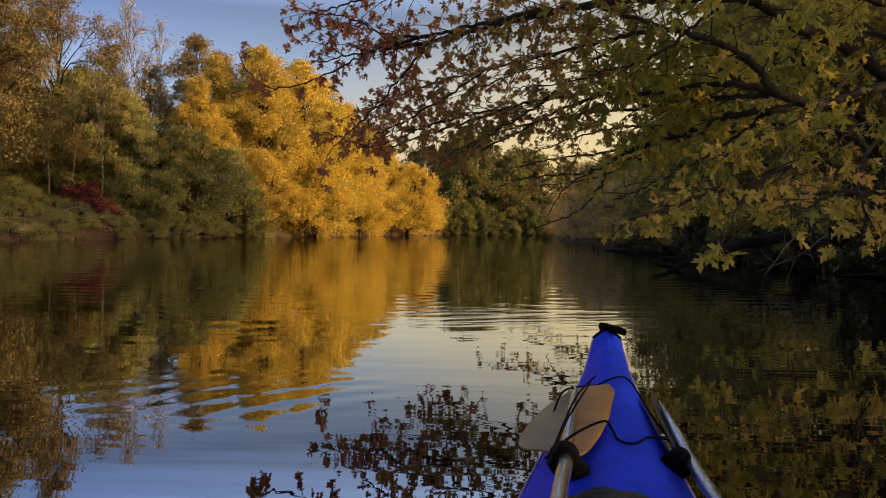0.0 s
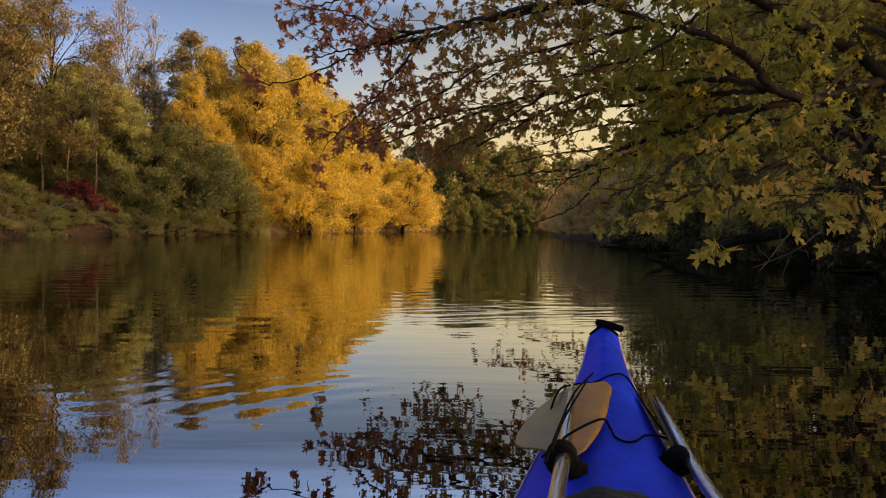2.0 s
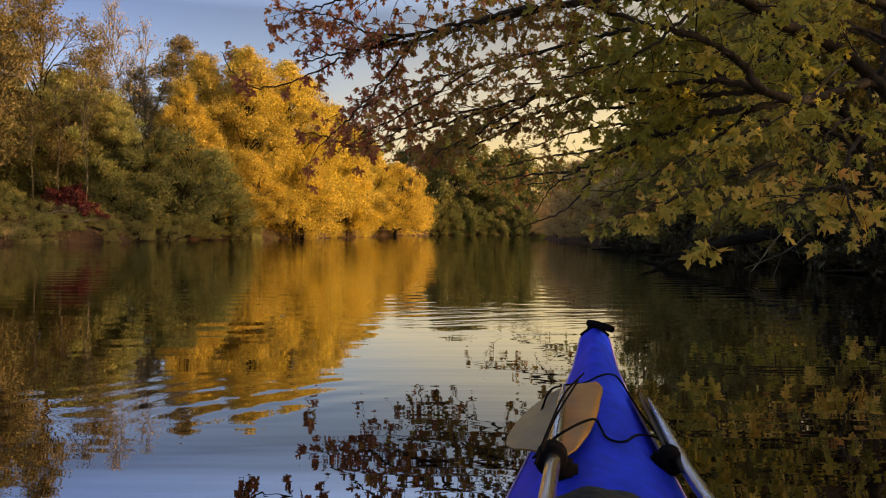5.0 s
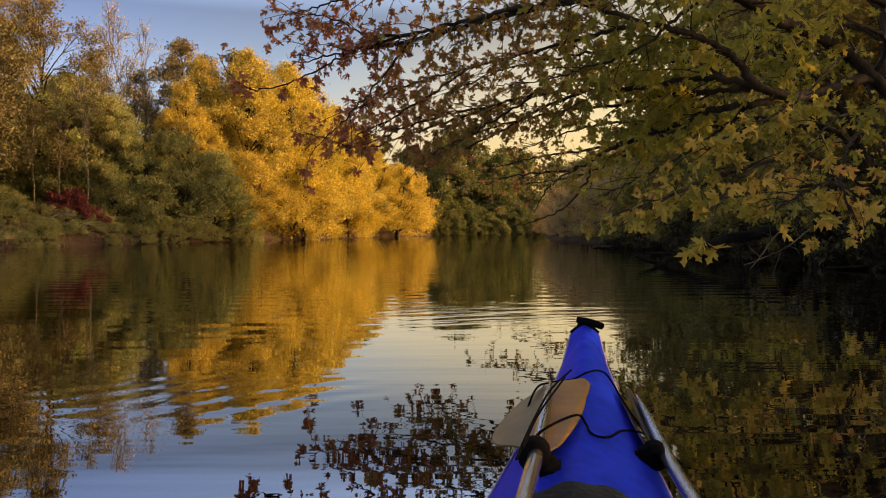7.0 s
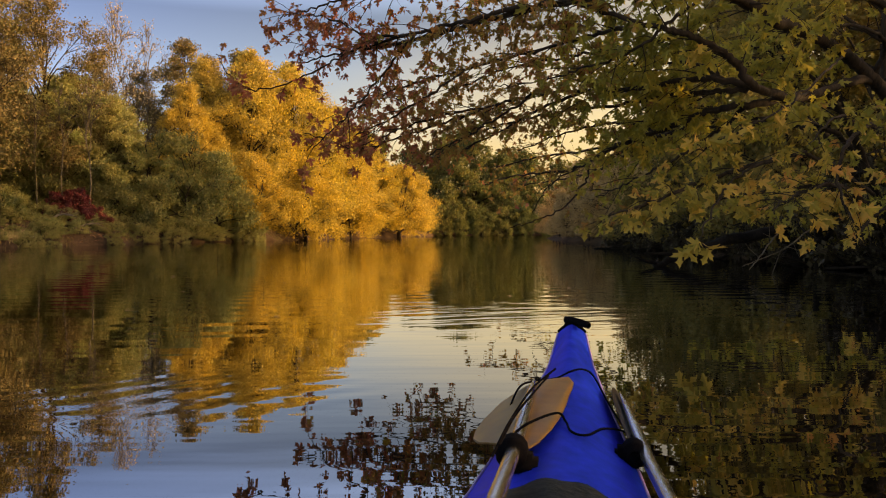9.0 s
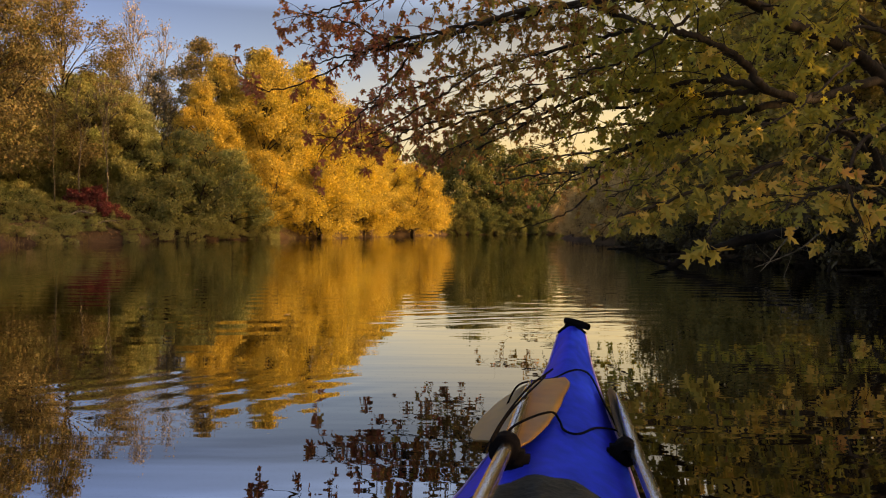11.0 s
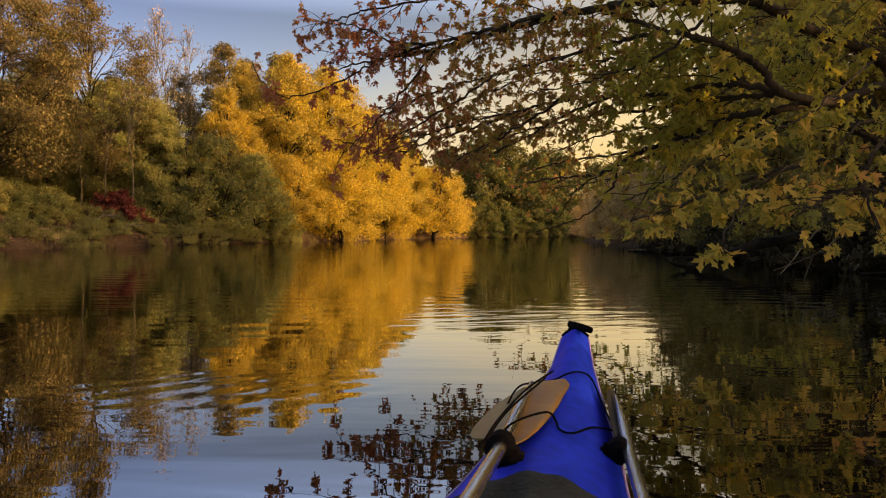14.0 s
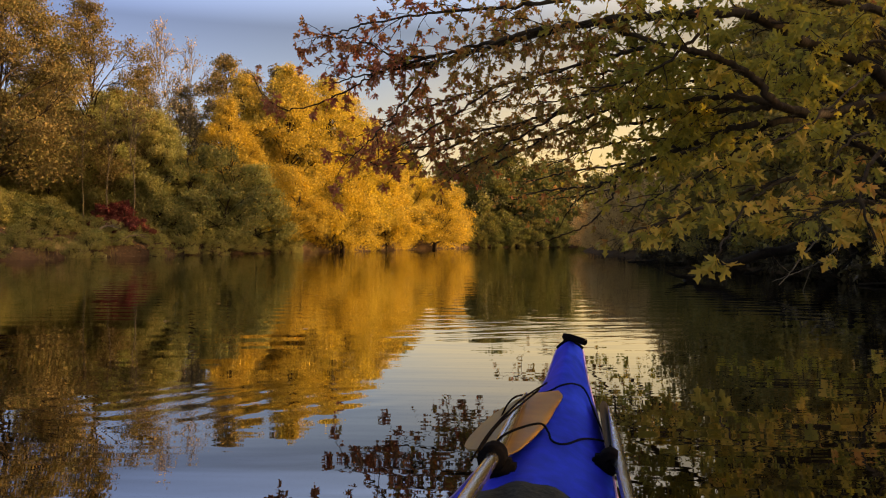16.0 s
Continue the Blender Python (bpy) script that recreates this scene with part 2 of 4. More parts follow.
# ---- building helpers ----
def mesh_from(name, verts, faces, mat, smooth=False):
    """A mesh from an array of points and an array of faces with equally many corners."""
    verts, faces = np.asarray(verts, np.float32), np.asarray(faces, np.int32)
    me = bpy.data.meshes.new(name)
    me.vertices.add(len(verts))
    me.vertices.foreach_set("co", verts.ravel())
    me.loops.add(faces.size)
    me.loops.foreach_set("vertex_index", faces.ravel())
    me.polygons.add(len(faces))
    me.polygons.foreach_set("loop_start", np.arange(0, faces.size, faces.shape[1], dtype=np.int32))
    me.update(calc_edges=True)
    me.polygons.foreach_set("use_smooth", np.full(len(faces), smooth))
    me.materials.append(mat)
    return me


def part(name, me, parent, label=""):
    """Links a mesh or a bmesh-made mesh as one part under a thing."""
    ob = new(name, me)
    ob.parent = parent
    if label:
        ob["label"] = label
    return ob


def bm_mesh(name, bm, mat, smooth=True):
    me = bpy.data.meshes.new(name)
    bm.normal_update()
    bm.to_mesh(me)
    bm.free()
    for p in me.polygons:
        p.use_smooth = smooth
    me.materials.append(mat)
    return me


def tubes(lines, sides=6):
    """Tapered tubes round lines of (points, radii): points and quads."""
    vs, fs, base = [], [], 0
    ang = np.arange(sides) * 2 * np.pi / sides
    for pts, rad in lines:
        pts, rad = np.asarray(pts, float), np.asarray(rad, float)
        tan = np.gradient(pts, axis=0)
        tan /= np.linalg.norm(tan, axis=1)[:, None] + 1e-9
        ref = np.array([0.31, 0.95, 0.05]) if abs(tan[:, 2]).mean() > 0.6 else np.array([0.05, 0.1, 1.0])
        u = np.cross(tan, ref)
        u /= np.linalg.norm(u, axis=1)[:, None] + 1e-9
        w = np.cross(tan, u)
        ring = pts[:, None] + rad[:, None, None] * (np.cos(ang)[None, :, None] * u[:, None] + np.sin(ang)[None, :, None] * w[:, None])
        vs.append(ring.reshape(-1, 3))
        n = len(pts)
        i, j = np.meshgrid(np.arange(n - 1), np.arange(sides), indexing="ij")
        a, b = i * sides + j, i * sides + (j + 1) % sides
        fs.append((np.stack([a, b, b + sides, a + sides], -1).reshape(-1, 4)) + base)
        base += n * sides
    return np.concatenate(vs), np.concatenate(fs)


def curve(points, n):
    """n points along a smooth line through the given points."""
    p = np.asarray(points, float)
    p = np.vstack([2 * p[0] - p[1], p, 2 * p[-1] - p[-2]])
    out = []
    for s in np.linspace(0, len(p) - 3 - 1e-6, n):
        k = int(s)
        t = s - k
        a, b, c, d = p[k:k + 4]
        out.append(0.5 * (2 * b + (c - a) * t + (2 * a - 5 * b + 4 * c - d) * t * t + (3 * b - a - 3 * c + d) * t ** 3))
    return np.array(out)


def unit(v):
    return v / (np.linalg.norm(v, axis=-1, keepdims=True) + 1e-9)


LEAF = np.array([(0, 0, 0), (0.33, 0.45, 0.06), (0, 1, 0), (-0.33, 0.45, 0.06)])
LEAF_FACES = np.array([(0, 1, 2, 3)])
# a lobed leaf in two folded halves
HALF = [(0, 0.0), (0.21, -0.06), (0.13, 0.10), (0.41, 0.19), (0.37, 0.30), (0.52, 0.47), (0.33, 0.45), (0.12, 0.37), (0.14, 0.60), (0.25, 0.70), (0.12, 0.79), (0, 1.0)]
LOBED = np.array([(x, y, 0.28 * abs(x) - 0.10 * y * y) for x, y in HALF] + [(-x, y, 0.28 * abs(x) - 0.10 * y * y) for x, y in HALF])
LOBED_FACES = np.array([tuple(range(12)), tuple(range(23, 11, -1))])


def scatter(points, axes, sizes, rng, shape=LEAF, faces=LEAF_FACES):
    """One leaf at each point, pointing along its axis, turned at random about it."""
    a = unit(axes)
    r = unit(np.cross(a, rng.normal(size=a.shape)))
    n = np.cross(r, a)
    s = np.asarray(sizes)[:, None, None]
    v = points[:, None] + s * (shape[None, :, 0:1] * r[:, None] + shape[None, :, 1:2] * a[:, None] + shape[None, :, 2:3] * n[:, None])
    k = len(shape)
    f = faces[None] + (np.arange(len(points)) * k)[:, None, None]
    return v.reshape(-1, 3), f.reshape(-1, faces.shape[1])


def tree(name, label, seed, height, spread, crown_from, lobes, leaves, leaf_size, mat, bark=BARK, trunk=0.16, top=0.25, stems=1, puff=0.5, category="tree"):
    """A tree: tapered trunk with limbs, and a crown of clumps of small leaves on limbs that reach out from it."""
    rng = np.random.default_rng(seed)
    root = tagged(new(name), label, category)
    lines, clumps = [], []
    axes = []
    for s in range(stems):
        a = rng.uniform(0, 6.28)
        foot = np.array([np.cos(a), np.sin(a), 0]) * (0.0 if stems == 1 else 0.25 * spread * rng.uniform(0.3, 1))
        lean = np.array([np.cos(a), np.sin(a), 0]) * spread * (0.1 if stems == 1 else 0.4)
        zz = np.linspace(0, 1, 7)
        pts = foot + np.outer(zz ** 1.5, lean) + np.outer(zz, (0, 0, height * (0.9 if s == 0 else rng.uniform(0.6, 0.9))))
        pts[1:, :2] += rng.normal(0, 0.02 * height, (6, 2)) * zz[1:, None]
        pts[0, 2] = -0.4
        rad = trunk * (1 - 0.85 * zz) * (1 if s == 0 else 0.7) + 0.012
        rad[0] *= 1.5
        lines.append((pts, rad))
        axes.append((pts, zz, rad))
    for k in range(lobes):
        f = crown_from + (1 - crown_from) * ((k + rng.uniform(0, 1)) / lobes)
        g = (f - crown_from) / (1 - crown_from)
        reach = spread * (np.sin(np.pi * (0.12 + 0.88 * g) ** 0.8) * (1 - top) + top * (1 - g)) * rng.uniform(0.55, 1.1)
        ang = k * 2.39996 + rng.uniform(-0.4, 0.4)
        pts, zz, rad = axes[k % stems]
        z0 = max(0.12, f - 0.12 - 0.12 * rng.uniform()) / 0.95
        z0 = min(z0, 0.97)
        at = np.array([np.interp(z0, zz, pts[:, i]) for i in range(3)])
        end = np.array([at[0] * 0.6 + np.cos(ang) * reach, at[1] * 0.6 + np.sin(ang) * reach, f * height])
        mid = 0.5 * (at + end) + np.array([0, 0, 0.06 * height * rng.uniform(-0.3, 1)]) + rng.normal(0, 0.05 * spread, 3)
        limb = curve([at, mid, end], 6)
        r0 = min(0.7 * np.interp(z0, zz, rad), 0.02 + 0.025 * np.linalg.norm(end - at))
        lines.append((limb, np.linspace(r0, 0.012, 6)))
        lobe_r = spread * rng.uniform(0.24, 0.42) * (1 - 0.35 * g)
        for _ in range(13):
            d = unit(rng.normal(size=3) + np.array([np.cos(ang) * 0.6, np.sin(ang) * 0.6, 0.2]))
            tip = end + d * lobe_r * rng.uniform(0.35, 1.1) * np.array([1, 1, 0.75])
            tip[2] = max(tip[2], 0.25)
            start = limb[rng.integers(3, 6)]
            lines.append((np.array([start, 0.5 * (start + tip) + rng.normal(0, 0.08, 3), tip]), np.array([0.018, 0.012, 0.005])))
            clumps.append((tip, lobe_r * rng.uniform(0.25, 0.5) * puff * 2))
    v, f = tubes(lines, 6)
    part("trunk", mesh_from(name + "_trunk", v, f, bark, True), root)
    c = np.array([p for p, _ in clumps])
    r = np.array([q for _, q in clumps])
    pick = rng.choice(len(c), leaves, p=r ** 2 / (r ** 2).sum())
    d = unit(rng.normal(size=(leaves, 3)))
    off = rng.normal(0, 0.62, (leaves, 3)) * r[pick][:, None] * np.array([1, 1, 0.7])
    p = c[pick] + off
    p[:, 2] = np.maximum(p[:, 2], 0.1 + 0.3 * rng.uniform(size=leaves))
    axis = d * 0.7 + rng.normal(0, 0.6, (leaves, 3)) + np.array([0, 0, -0.35])
    v, f = scatter(p, axis, leaf_size * rng.uniform(0.6, 1.3, leaves), rng)
    part("crown", mesh_from(name + "_crown", v, f, mat), root)
    return root


# ---- the ground and the river ----
LEFT = [(-16, -60), (-17, -20), (-19, 10), (-20.5, 30), (-19.5, 38), (-16, 48), (-12.6, 57), (-8, 72), (-3, 88), (0, 97), (6, 101), (20, 104), (60, 112), (160, 120)]
RIGHT = [(160, 96), (60, 88), (24, 78), (13, 69), (9.2, 60), (8.3, 46), (8.2, 30), (7.9, 20), (7.8, 12), (8.2, 6), (8.8, 0), (9.4, -20), (10, -60)]
RIVER = np.array(LEFT + RIGHT, float)


def bank_distance(x, y):
    """Metres from the waterline: positive on land, negative in the river."""
    q = np.stack([x, y], -1)
    best = np.full(x.shape, 1e9)
    inside = np.zeros(x.shape, bool)
    for a, b in zip(RIVER, np.roll(RIVER, -1, 0)):
        e = b - a
        t = np.clip(((q - a) @ e) / (e @ e), 0, 1)
        best = np.minimum(best, np.linalg.norm(q - a - t[..., None] * e, axis=-1))
        cross = ((a[1] > y) != (b[1] > y)) & (x < (b[0] - a[0]) * (y - a[1]) / (b[1] - a[1] + 1e-12) + a[0])
        inside ^= cross
    return np.where(inside, -best, best)


def ripple(x, y):
    return np.sin(x * 0.9 + 1.3 * np.sin(y * 0.37)) * np.sin(y * 0.7 + 1.1 * np.sin(x * 0.51)) + 0.5 * np.sin(x * 2.3 + y * 1.7) * np.sin(y * 2.9 - x * 1.1)


def land(x, y):
    """Height of the ground."""
    x, y = np.asarray(x, float), np.asarray(y, float)
    d = bank_distance(x, y) + 0.22 * ripple(x * 0.8, y * 0.8)
    left = np.clip((-x + 0.12 * y - 2) / 8, 0, 1)
    slope = 0.06 + 0.24 * left
    rise = np.where(d > 0, 0.35 * np.tanh(d / 0.5) + slope * np.minimum(d, 5) + 0.02 * np.clip(d - 9, 0, 60), np.maximum(0.5 * d, -1.2))
    return rise + 0.06 * ripple(x * 1.7 + 3, y * 1.7) * np.clip(d + 0.3, 0, 1)


def axis_steps(lo, hi, fine_lo, fine_hi, step, n):
    a = fine_lo - np.geomspace(step, fine_lo - lo, n)[::-1]
    b = fine_hi + np.geomspace(step, hi - fine_hi, n)
    return np.concatenate([a, np.arange(fine_lo, fine_hi, step), b])


def build_ground():
    xs = axis_steps(-1500, 1500, -32, 22, 0.6, 22)
    ys = axis_steps(-1500, 2500, -12, 112, 0.7, 22)
    gx, gy = np.meshgrid(xs, ys)
    v = np.stack([gx, gy, land(gx, gy)], -1).reshape(-1, 3)
    nx, ny = len(xs), len(ys)
    i, j = np.meshgrid(np.arange(ny - 1), np.arange(nx - 1), indexing="ij")
    a = i * nx + j
    f = np.stack([a, a + 1, a + nx + 1, a + nx], -1).reshape(-1, 4)
    tagged(new("ground", mesh_from("ground", v, f, SOIL, True)), "brown river banks strewn with fallen leaves", "ground", kind="structure")
    bm = bmesh.new()
    bmesh.ops.create_grid(bm, x_segments=1, y_segments=1, size=1)
    for w in bm.verts:
        w.co = Vector((-60 if w.co.x < 0 else 200, -70 if w.co.y < 0 else 140, 0))
    tagged(new("water", bm_mesh("water", bm, WATER)), "calm dark river mirroring trees and evening sky", "river", kind="structure")


build_ground()


def put(proto, x, y, turn=0, size=1.0, sink=0.05, lean=0):
    """A copy of a tree or shrub, standing on the ground."""
    m = Matrix.Translation((x, y, float(land(x, y)) - sink)) @ pose(0, 0, 0, lean, 0, turn).to_3x3().to_4x4() @ Matrix.Scale(size, 4)
    return copy_thing(proto, m)


def plant(proto, places):
    """The first place takes the tree itself, the others take copies."""
    for k, (x, y, turn, size) in enumerate(places):
        ob = put(proto, x, y, turn, size)
    for o in (*proto.children_recursive, proto):
        bpy.data.objects.remove(o)


# ---- far and left banks ----
gold = tree("gold_tree", "tall golden autumn tree at the water's edge, lit by low sun", 11, 16, 5.4, 0.05, 48, 62000, 0.19, GOLD, trunk=0.2, top=0.5)
plant(gold, [(-15.5, 62, 0, 0.88), (-12.2, 66, 140, 0.90), (-9.2, 74, 60, 0.76), (-6.6, 81, 200, 0.62), (-12.6, 72, 310, 0.86)])
olive_gold = tree("olive_gold_tree", "olive tree turning gold behind the bank bushes", 41, 15, 4.8, 0.05, 44, 46000, 0.18, OLIVE_GOLD, trunk=0.18, top=0.5)
plant(olive_gold, [(-18.8, 56.5, 40, 0.66), (-18.6, 61, 250, 0.84), (-16.4, 69, 310, 0.95)])
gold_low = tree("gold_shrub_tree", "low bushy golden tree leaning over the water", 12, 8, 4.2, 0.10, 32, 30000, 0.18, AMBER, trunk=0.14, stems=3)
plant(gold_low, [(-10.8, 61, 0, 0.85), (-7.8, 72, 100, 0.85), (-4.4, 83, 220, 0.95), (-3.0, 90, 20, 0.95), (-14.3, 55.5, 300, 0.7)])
orange = tree("orange_brown_tree", "tall tree with thinning orange-brown leaves", 13, 17, 5.0, 0.18, 40, 44000, 0.16, ORANGE, trunk=0.18)
plant(orange, [(-27, 40, 0, 1.0), (-31, 47, 80, 1.0), (-24.4, 47, 200, 0.86), (-35, 36, 300, 1.0), (-27.5, 60, 40, 0.72), (-22, 72, 120, 0.92), (-30, 75, 10, 0.85)])
green = tree("green_tree", "dark green broadleaf tree in the shade", 14, 10, 3.6, 0.1, 30, 30000, 0.16, GREEN, trunk=0.14)
plant(green, [(-20.8, 47.8, 0, 0.76), (-23.4, 46.8, 75, 0.85), (-24.5, 49.5, 0, 0.9), (-28, 36, 90, 0.8), (-21.5, 51, 150, 0.75), (-31, 41, 30, 0.9), (-33, 55, 80, 1.2), (-26, 52, 200, 0.95), (-33.5, 50, 120, 0.9), (-39, 60, 20, 1.1), (-28.5, 45, 260, 0.7), (-36, 64, 40, 1.1), (-43, 70, 90, 1.2), (-46, 58, 150, 1.1), (-40, 82, 10, 1.2), (-31, 52, 200, 0.7), (-28, 49, 310, 0.6), (-26.5, 47.5, 60, 0.5)])
olive = tree("olive_bush", "broad olive-green bush on the bank", 15, 6, 3.4, 0.04, 28, 24000, 0.16, OLIVE, trunk=0.08, stems=4, category="bush")
plant(olive, [(-17.6, 49, 0, 1.0), (-15.8, 52.5, 70, 0.9), (-19.5, 47, 140, 0.85), (-25.5, 36, 90, 0.55), (-26, 31, 200, 0.6), (-24, 26, 20, 0.6), (-30.5, 43, 60, 0.7), (-33.5, 46, 10, 0.9), (-37, 48, 100, 1.0), (-29, 39.5, 250, 0.6), (-25.6, 44.5, 30, 0.55), (-33, 40, 140, 0.8), (-36, 41, 40, 0.9), (-24.2, 46.2, 100, 0.6), (-26.8, 44.2, 190, 0.6), (-28.4, 42.0, 280, 0.6), (-22.6, 46.6, 10, 0.55)])
undergrowth = tree("low_bush", "low green and brown bush on the bank slope", 25, 2.2, 1.9, 0.03, 18, 7000, 0.13, GREEN, trunk=0.03, stems=5, category="bush")
rng = np.random.default_rng(5)
places = []
for k, t in enumerate(np.linspace(0, 1, 80)):
    y = 20 + 37 * t
    x = float(np.interp(y, [10, 30, 38, 48, 57], [-19, -20.5, -19.5, -16, -12.6])) - rng.uniform(-0.5, 2.6)
    if 38 < y < 42 and k % 2:
        continue
    places.append((x, y, rng.uniform(0, 360), rng.uniform(0.35, 0.8) * (0.55 if y < 44 else 0.8)))
places += [(-21.5, 41.2, 10, 0.5), (-22.5, 40.0, 80, 0.55), (-20.7, 41.9, 150, 0.45), (-23.3, 39.3, 200, 0.6), (-23.6, 37.8, 260, 0.6), (-24.4, 38.8, 30, 0.7), (-22.9, 41.4, 110, 0.55), (-23.9, 40.4, 300, 0.7), (-19.6, 42.5, 50, 0.45), (-24.8, 37.0, 190, 0.7), (-25.5, 39.6, 220, 0.8), (-22.4, 38.6, 20, 0.4)]
plant(undergrowth, places)
sumac = tree("red_bush", "dark red autumn bush among the green", 26, 2.4, 1.3, 0.1, 14, 3500, 0.17, RED, trunk=0.03, stems=4, category="bush")
plant(sumac, [(-21.2, 42.6, 0, 0.74), (-20.3, 42.9, 100, 0.8), (-21.9, 42.8, 220, 0.62), (-20.8, 43.3, 30, 0.85), (-19.7, 43.0, 160, 0.58)])
sparse = tree("sparse_tree", "half-bare tree with a few pale yellow leaves", 27, 17, 3.0, 0.45, 22, 700, 0.17, TAN, PALE_BARK, trunk=0.05)
plant(sparse, [(-25.0, 60, 0, 1.0), (-24.2, 62.5, 90, 0.95), (-26.6, 61, 190, 1.02)])
round_top = tree("dark_oak", "brown-green oak standing above the other trees", 28, 20, 4.6, 0.35, 30, 16000, 0.28, ORANGE, trunk=0.2)
plant(round_top, [(-25.4, 76, 0, 0.9), (-20.5, 79, 80, 0.88)])

# trees across the far bend, their shade put into the leaf colour
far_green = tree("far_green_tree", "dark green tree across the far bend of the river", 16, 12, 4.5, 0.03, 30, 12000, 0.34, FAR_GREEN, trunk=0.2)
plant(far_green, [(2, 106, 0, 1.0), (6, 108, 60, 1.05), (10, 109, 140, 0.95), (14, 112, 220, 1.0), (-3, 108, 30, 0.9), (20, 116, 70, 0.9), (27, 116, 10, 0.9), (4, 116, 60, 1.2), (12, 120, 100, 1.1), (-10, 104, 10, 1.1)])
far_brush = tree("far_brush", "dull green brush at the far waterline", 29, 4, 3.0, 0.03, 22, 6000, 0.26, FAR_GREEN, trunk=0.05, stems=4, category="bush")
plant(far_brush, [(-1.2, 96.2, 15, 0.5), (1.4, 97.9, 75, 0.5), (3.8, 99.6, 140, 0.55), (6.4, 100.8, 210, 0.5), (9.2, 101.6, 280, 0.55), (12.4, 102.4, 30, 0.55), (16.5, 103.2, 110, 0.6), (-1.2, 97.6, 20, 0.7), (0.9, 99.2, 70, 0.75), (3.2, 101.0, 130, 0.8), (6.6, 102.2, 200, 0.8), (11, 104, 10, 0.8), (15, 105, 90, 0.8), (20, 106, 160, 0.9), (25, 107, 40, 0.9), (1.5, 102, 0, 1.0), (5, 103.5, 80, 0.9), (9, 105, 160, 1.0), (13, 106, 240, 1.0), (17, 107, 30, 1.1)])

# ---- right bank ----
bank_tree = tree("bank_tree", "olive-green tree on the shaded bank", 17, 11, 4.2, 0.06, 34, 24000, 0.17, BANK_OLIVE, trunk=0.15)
shade_wood = tree("tall_tree", "tall olive-green tree out of view, added for its shade", 36, 23, 6.5, 0.15, 40, 20000, 0.4, OLIVE, trunk=0.3)
# trees below y 10 and at x 22.4 are unseen, added for shade
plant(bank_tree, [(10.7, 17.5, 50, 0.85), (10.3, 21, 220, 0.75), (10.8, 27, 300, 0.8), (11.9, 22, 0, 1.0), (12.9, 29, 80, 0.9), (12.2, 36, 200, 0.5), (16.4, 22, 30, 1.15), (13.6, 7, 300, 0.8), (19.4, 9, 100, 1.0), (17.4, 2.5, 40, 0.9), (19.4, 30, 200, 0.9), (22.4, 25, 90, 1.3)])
# tall trees out of view, added behind the right bank to shade the left bank
plant(shade_wood, [(34, 32, 60, 0.92), (38, 40, 150, 0.88), (41, 47, 250, 0.88)])
thicket = tree("brown_thicket", "thin brown-leaved brush on the bank", 18, 5, 2.6, 0.05, 24, 12000, 0.12, BROWN, trunk=0.05, stems=5, category="bush")
plant(thicket, [(8.9, 47, 20, 0.55), (9.3, 52.5, 70, 0.6), (8.7, 42, 130, 0.5), (10, 58.5, 40, 0.7), (8.7, 39.5, 250, 0.5), (11, 62, 90, 0.8), (9.6, 44, 0, 0.9), (10.6, 50, 60, 1.0), (10.4, 38, 140, 0.9), (10.2, 32, 220, 0.8), (11.9, 56, 10, 1.0), (12.4, 46, 100, 1.2), (13.4, 40, 10, 1.3), (10, 35, 80, 0.8)])
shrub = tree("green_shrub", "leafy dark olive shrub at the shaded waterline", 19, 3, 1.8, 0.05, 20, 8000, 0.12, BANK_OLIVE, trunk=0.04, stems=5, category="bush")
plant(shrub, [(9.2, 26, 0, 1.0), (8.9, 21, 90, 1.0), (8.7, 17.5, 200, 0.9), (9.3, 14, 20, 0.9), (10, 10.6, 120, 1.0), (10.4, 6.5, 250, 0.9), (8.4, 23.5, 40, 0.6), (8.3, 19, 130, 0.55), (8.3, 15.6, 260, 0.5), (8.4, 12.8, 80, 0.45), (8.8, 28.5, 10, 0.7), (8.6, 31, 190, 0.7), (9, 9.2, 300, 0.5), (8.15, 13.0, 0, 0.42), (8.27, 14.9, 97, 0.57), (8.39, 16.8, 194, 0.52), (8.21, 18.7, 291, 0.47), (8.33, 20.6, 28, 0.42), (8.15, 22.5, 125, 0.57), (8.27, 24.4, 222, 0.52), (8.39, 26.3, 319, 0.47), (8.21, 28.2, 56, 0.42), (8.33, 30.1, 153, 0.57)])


# ---- the maple that hangs over the river ----
FORK = (6.24, 9.31, 2.08)
KNOT = (3.25, 7.05, 2.12)
ELBOW = (4.16, 7.94, 2.18)
HEAD = (6.32, 9.03, 3.13)
TRUNK = [(8.2, 11.3, -0.2), (7.85, 10.55, 0.87), (7.04, 9.88, 1.57), FORK, HEAD, (5.79, 8.57, 4.22), (4.83, 8.32, 5.48)]
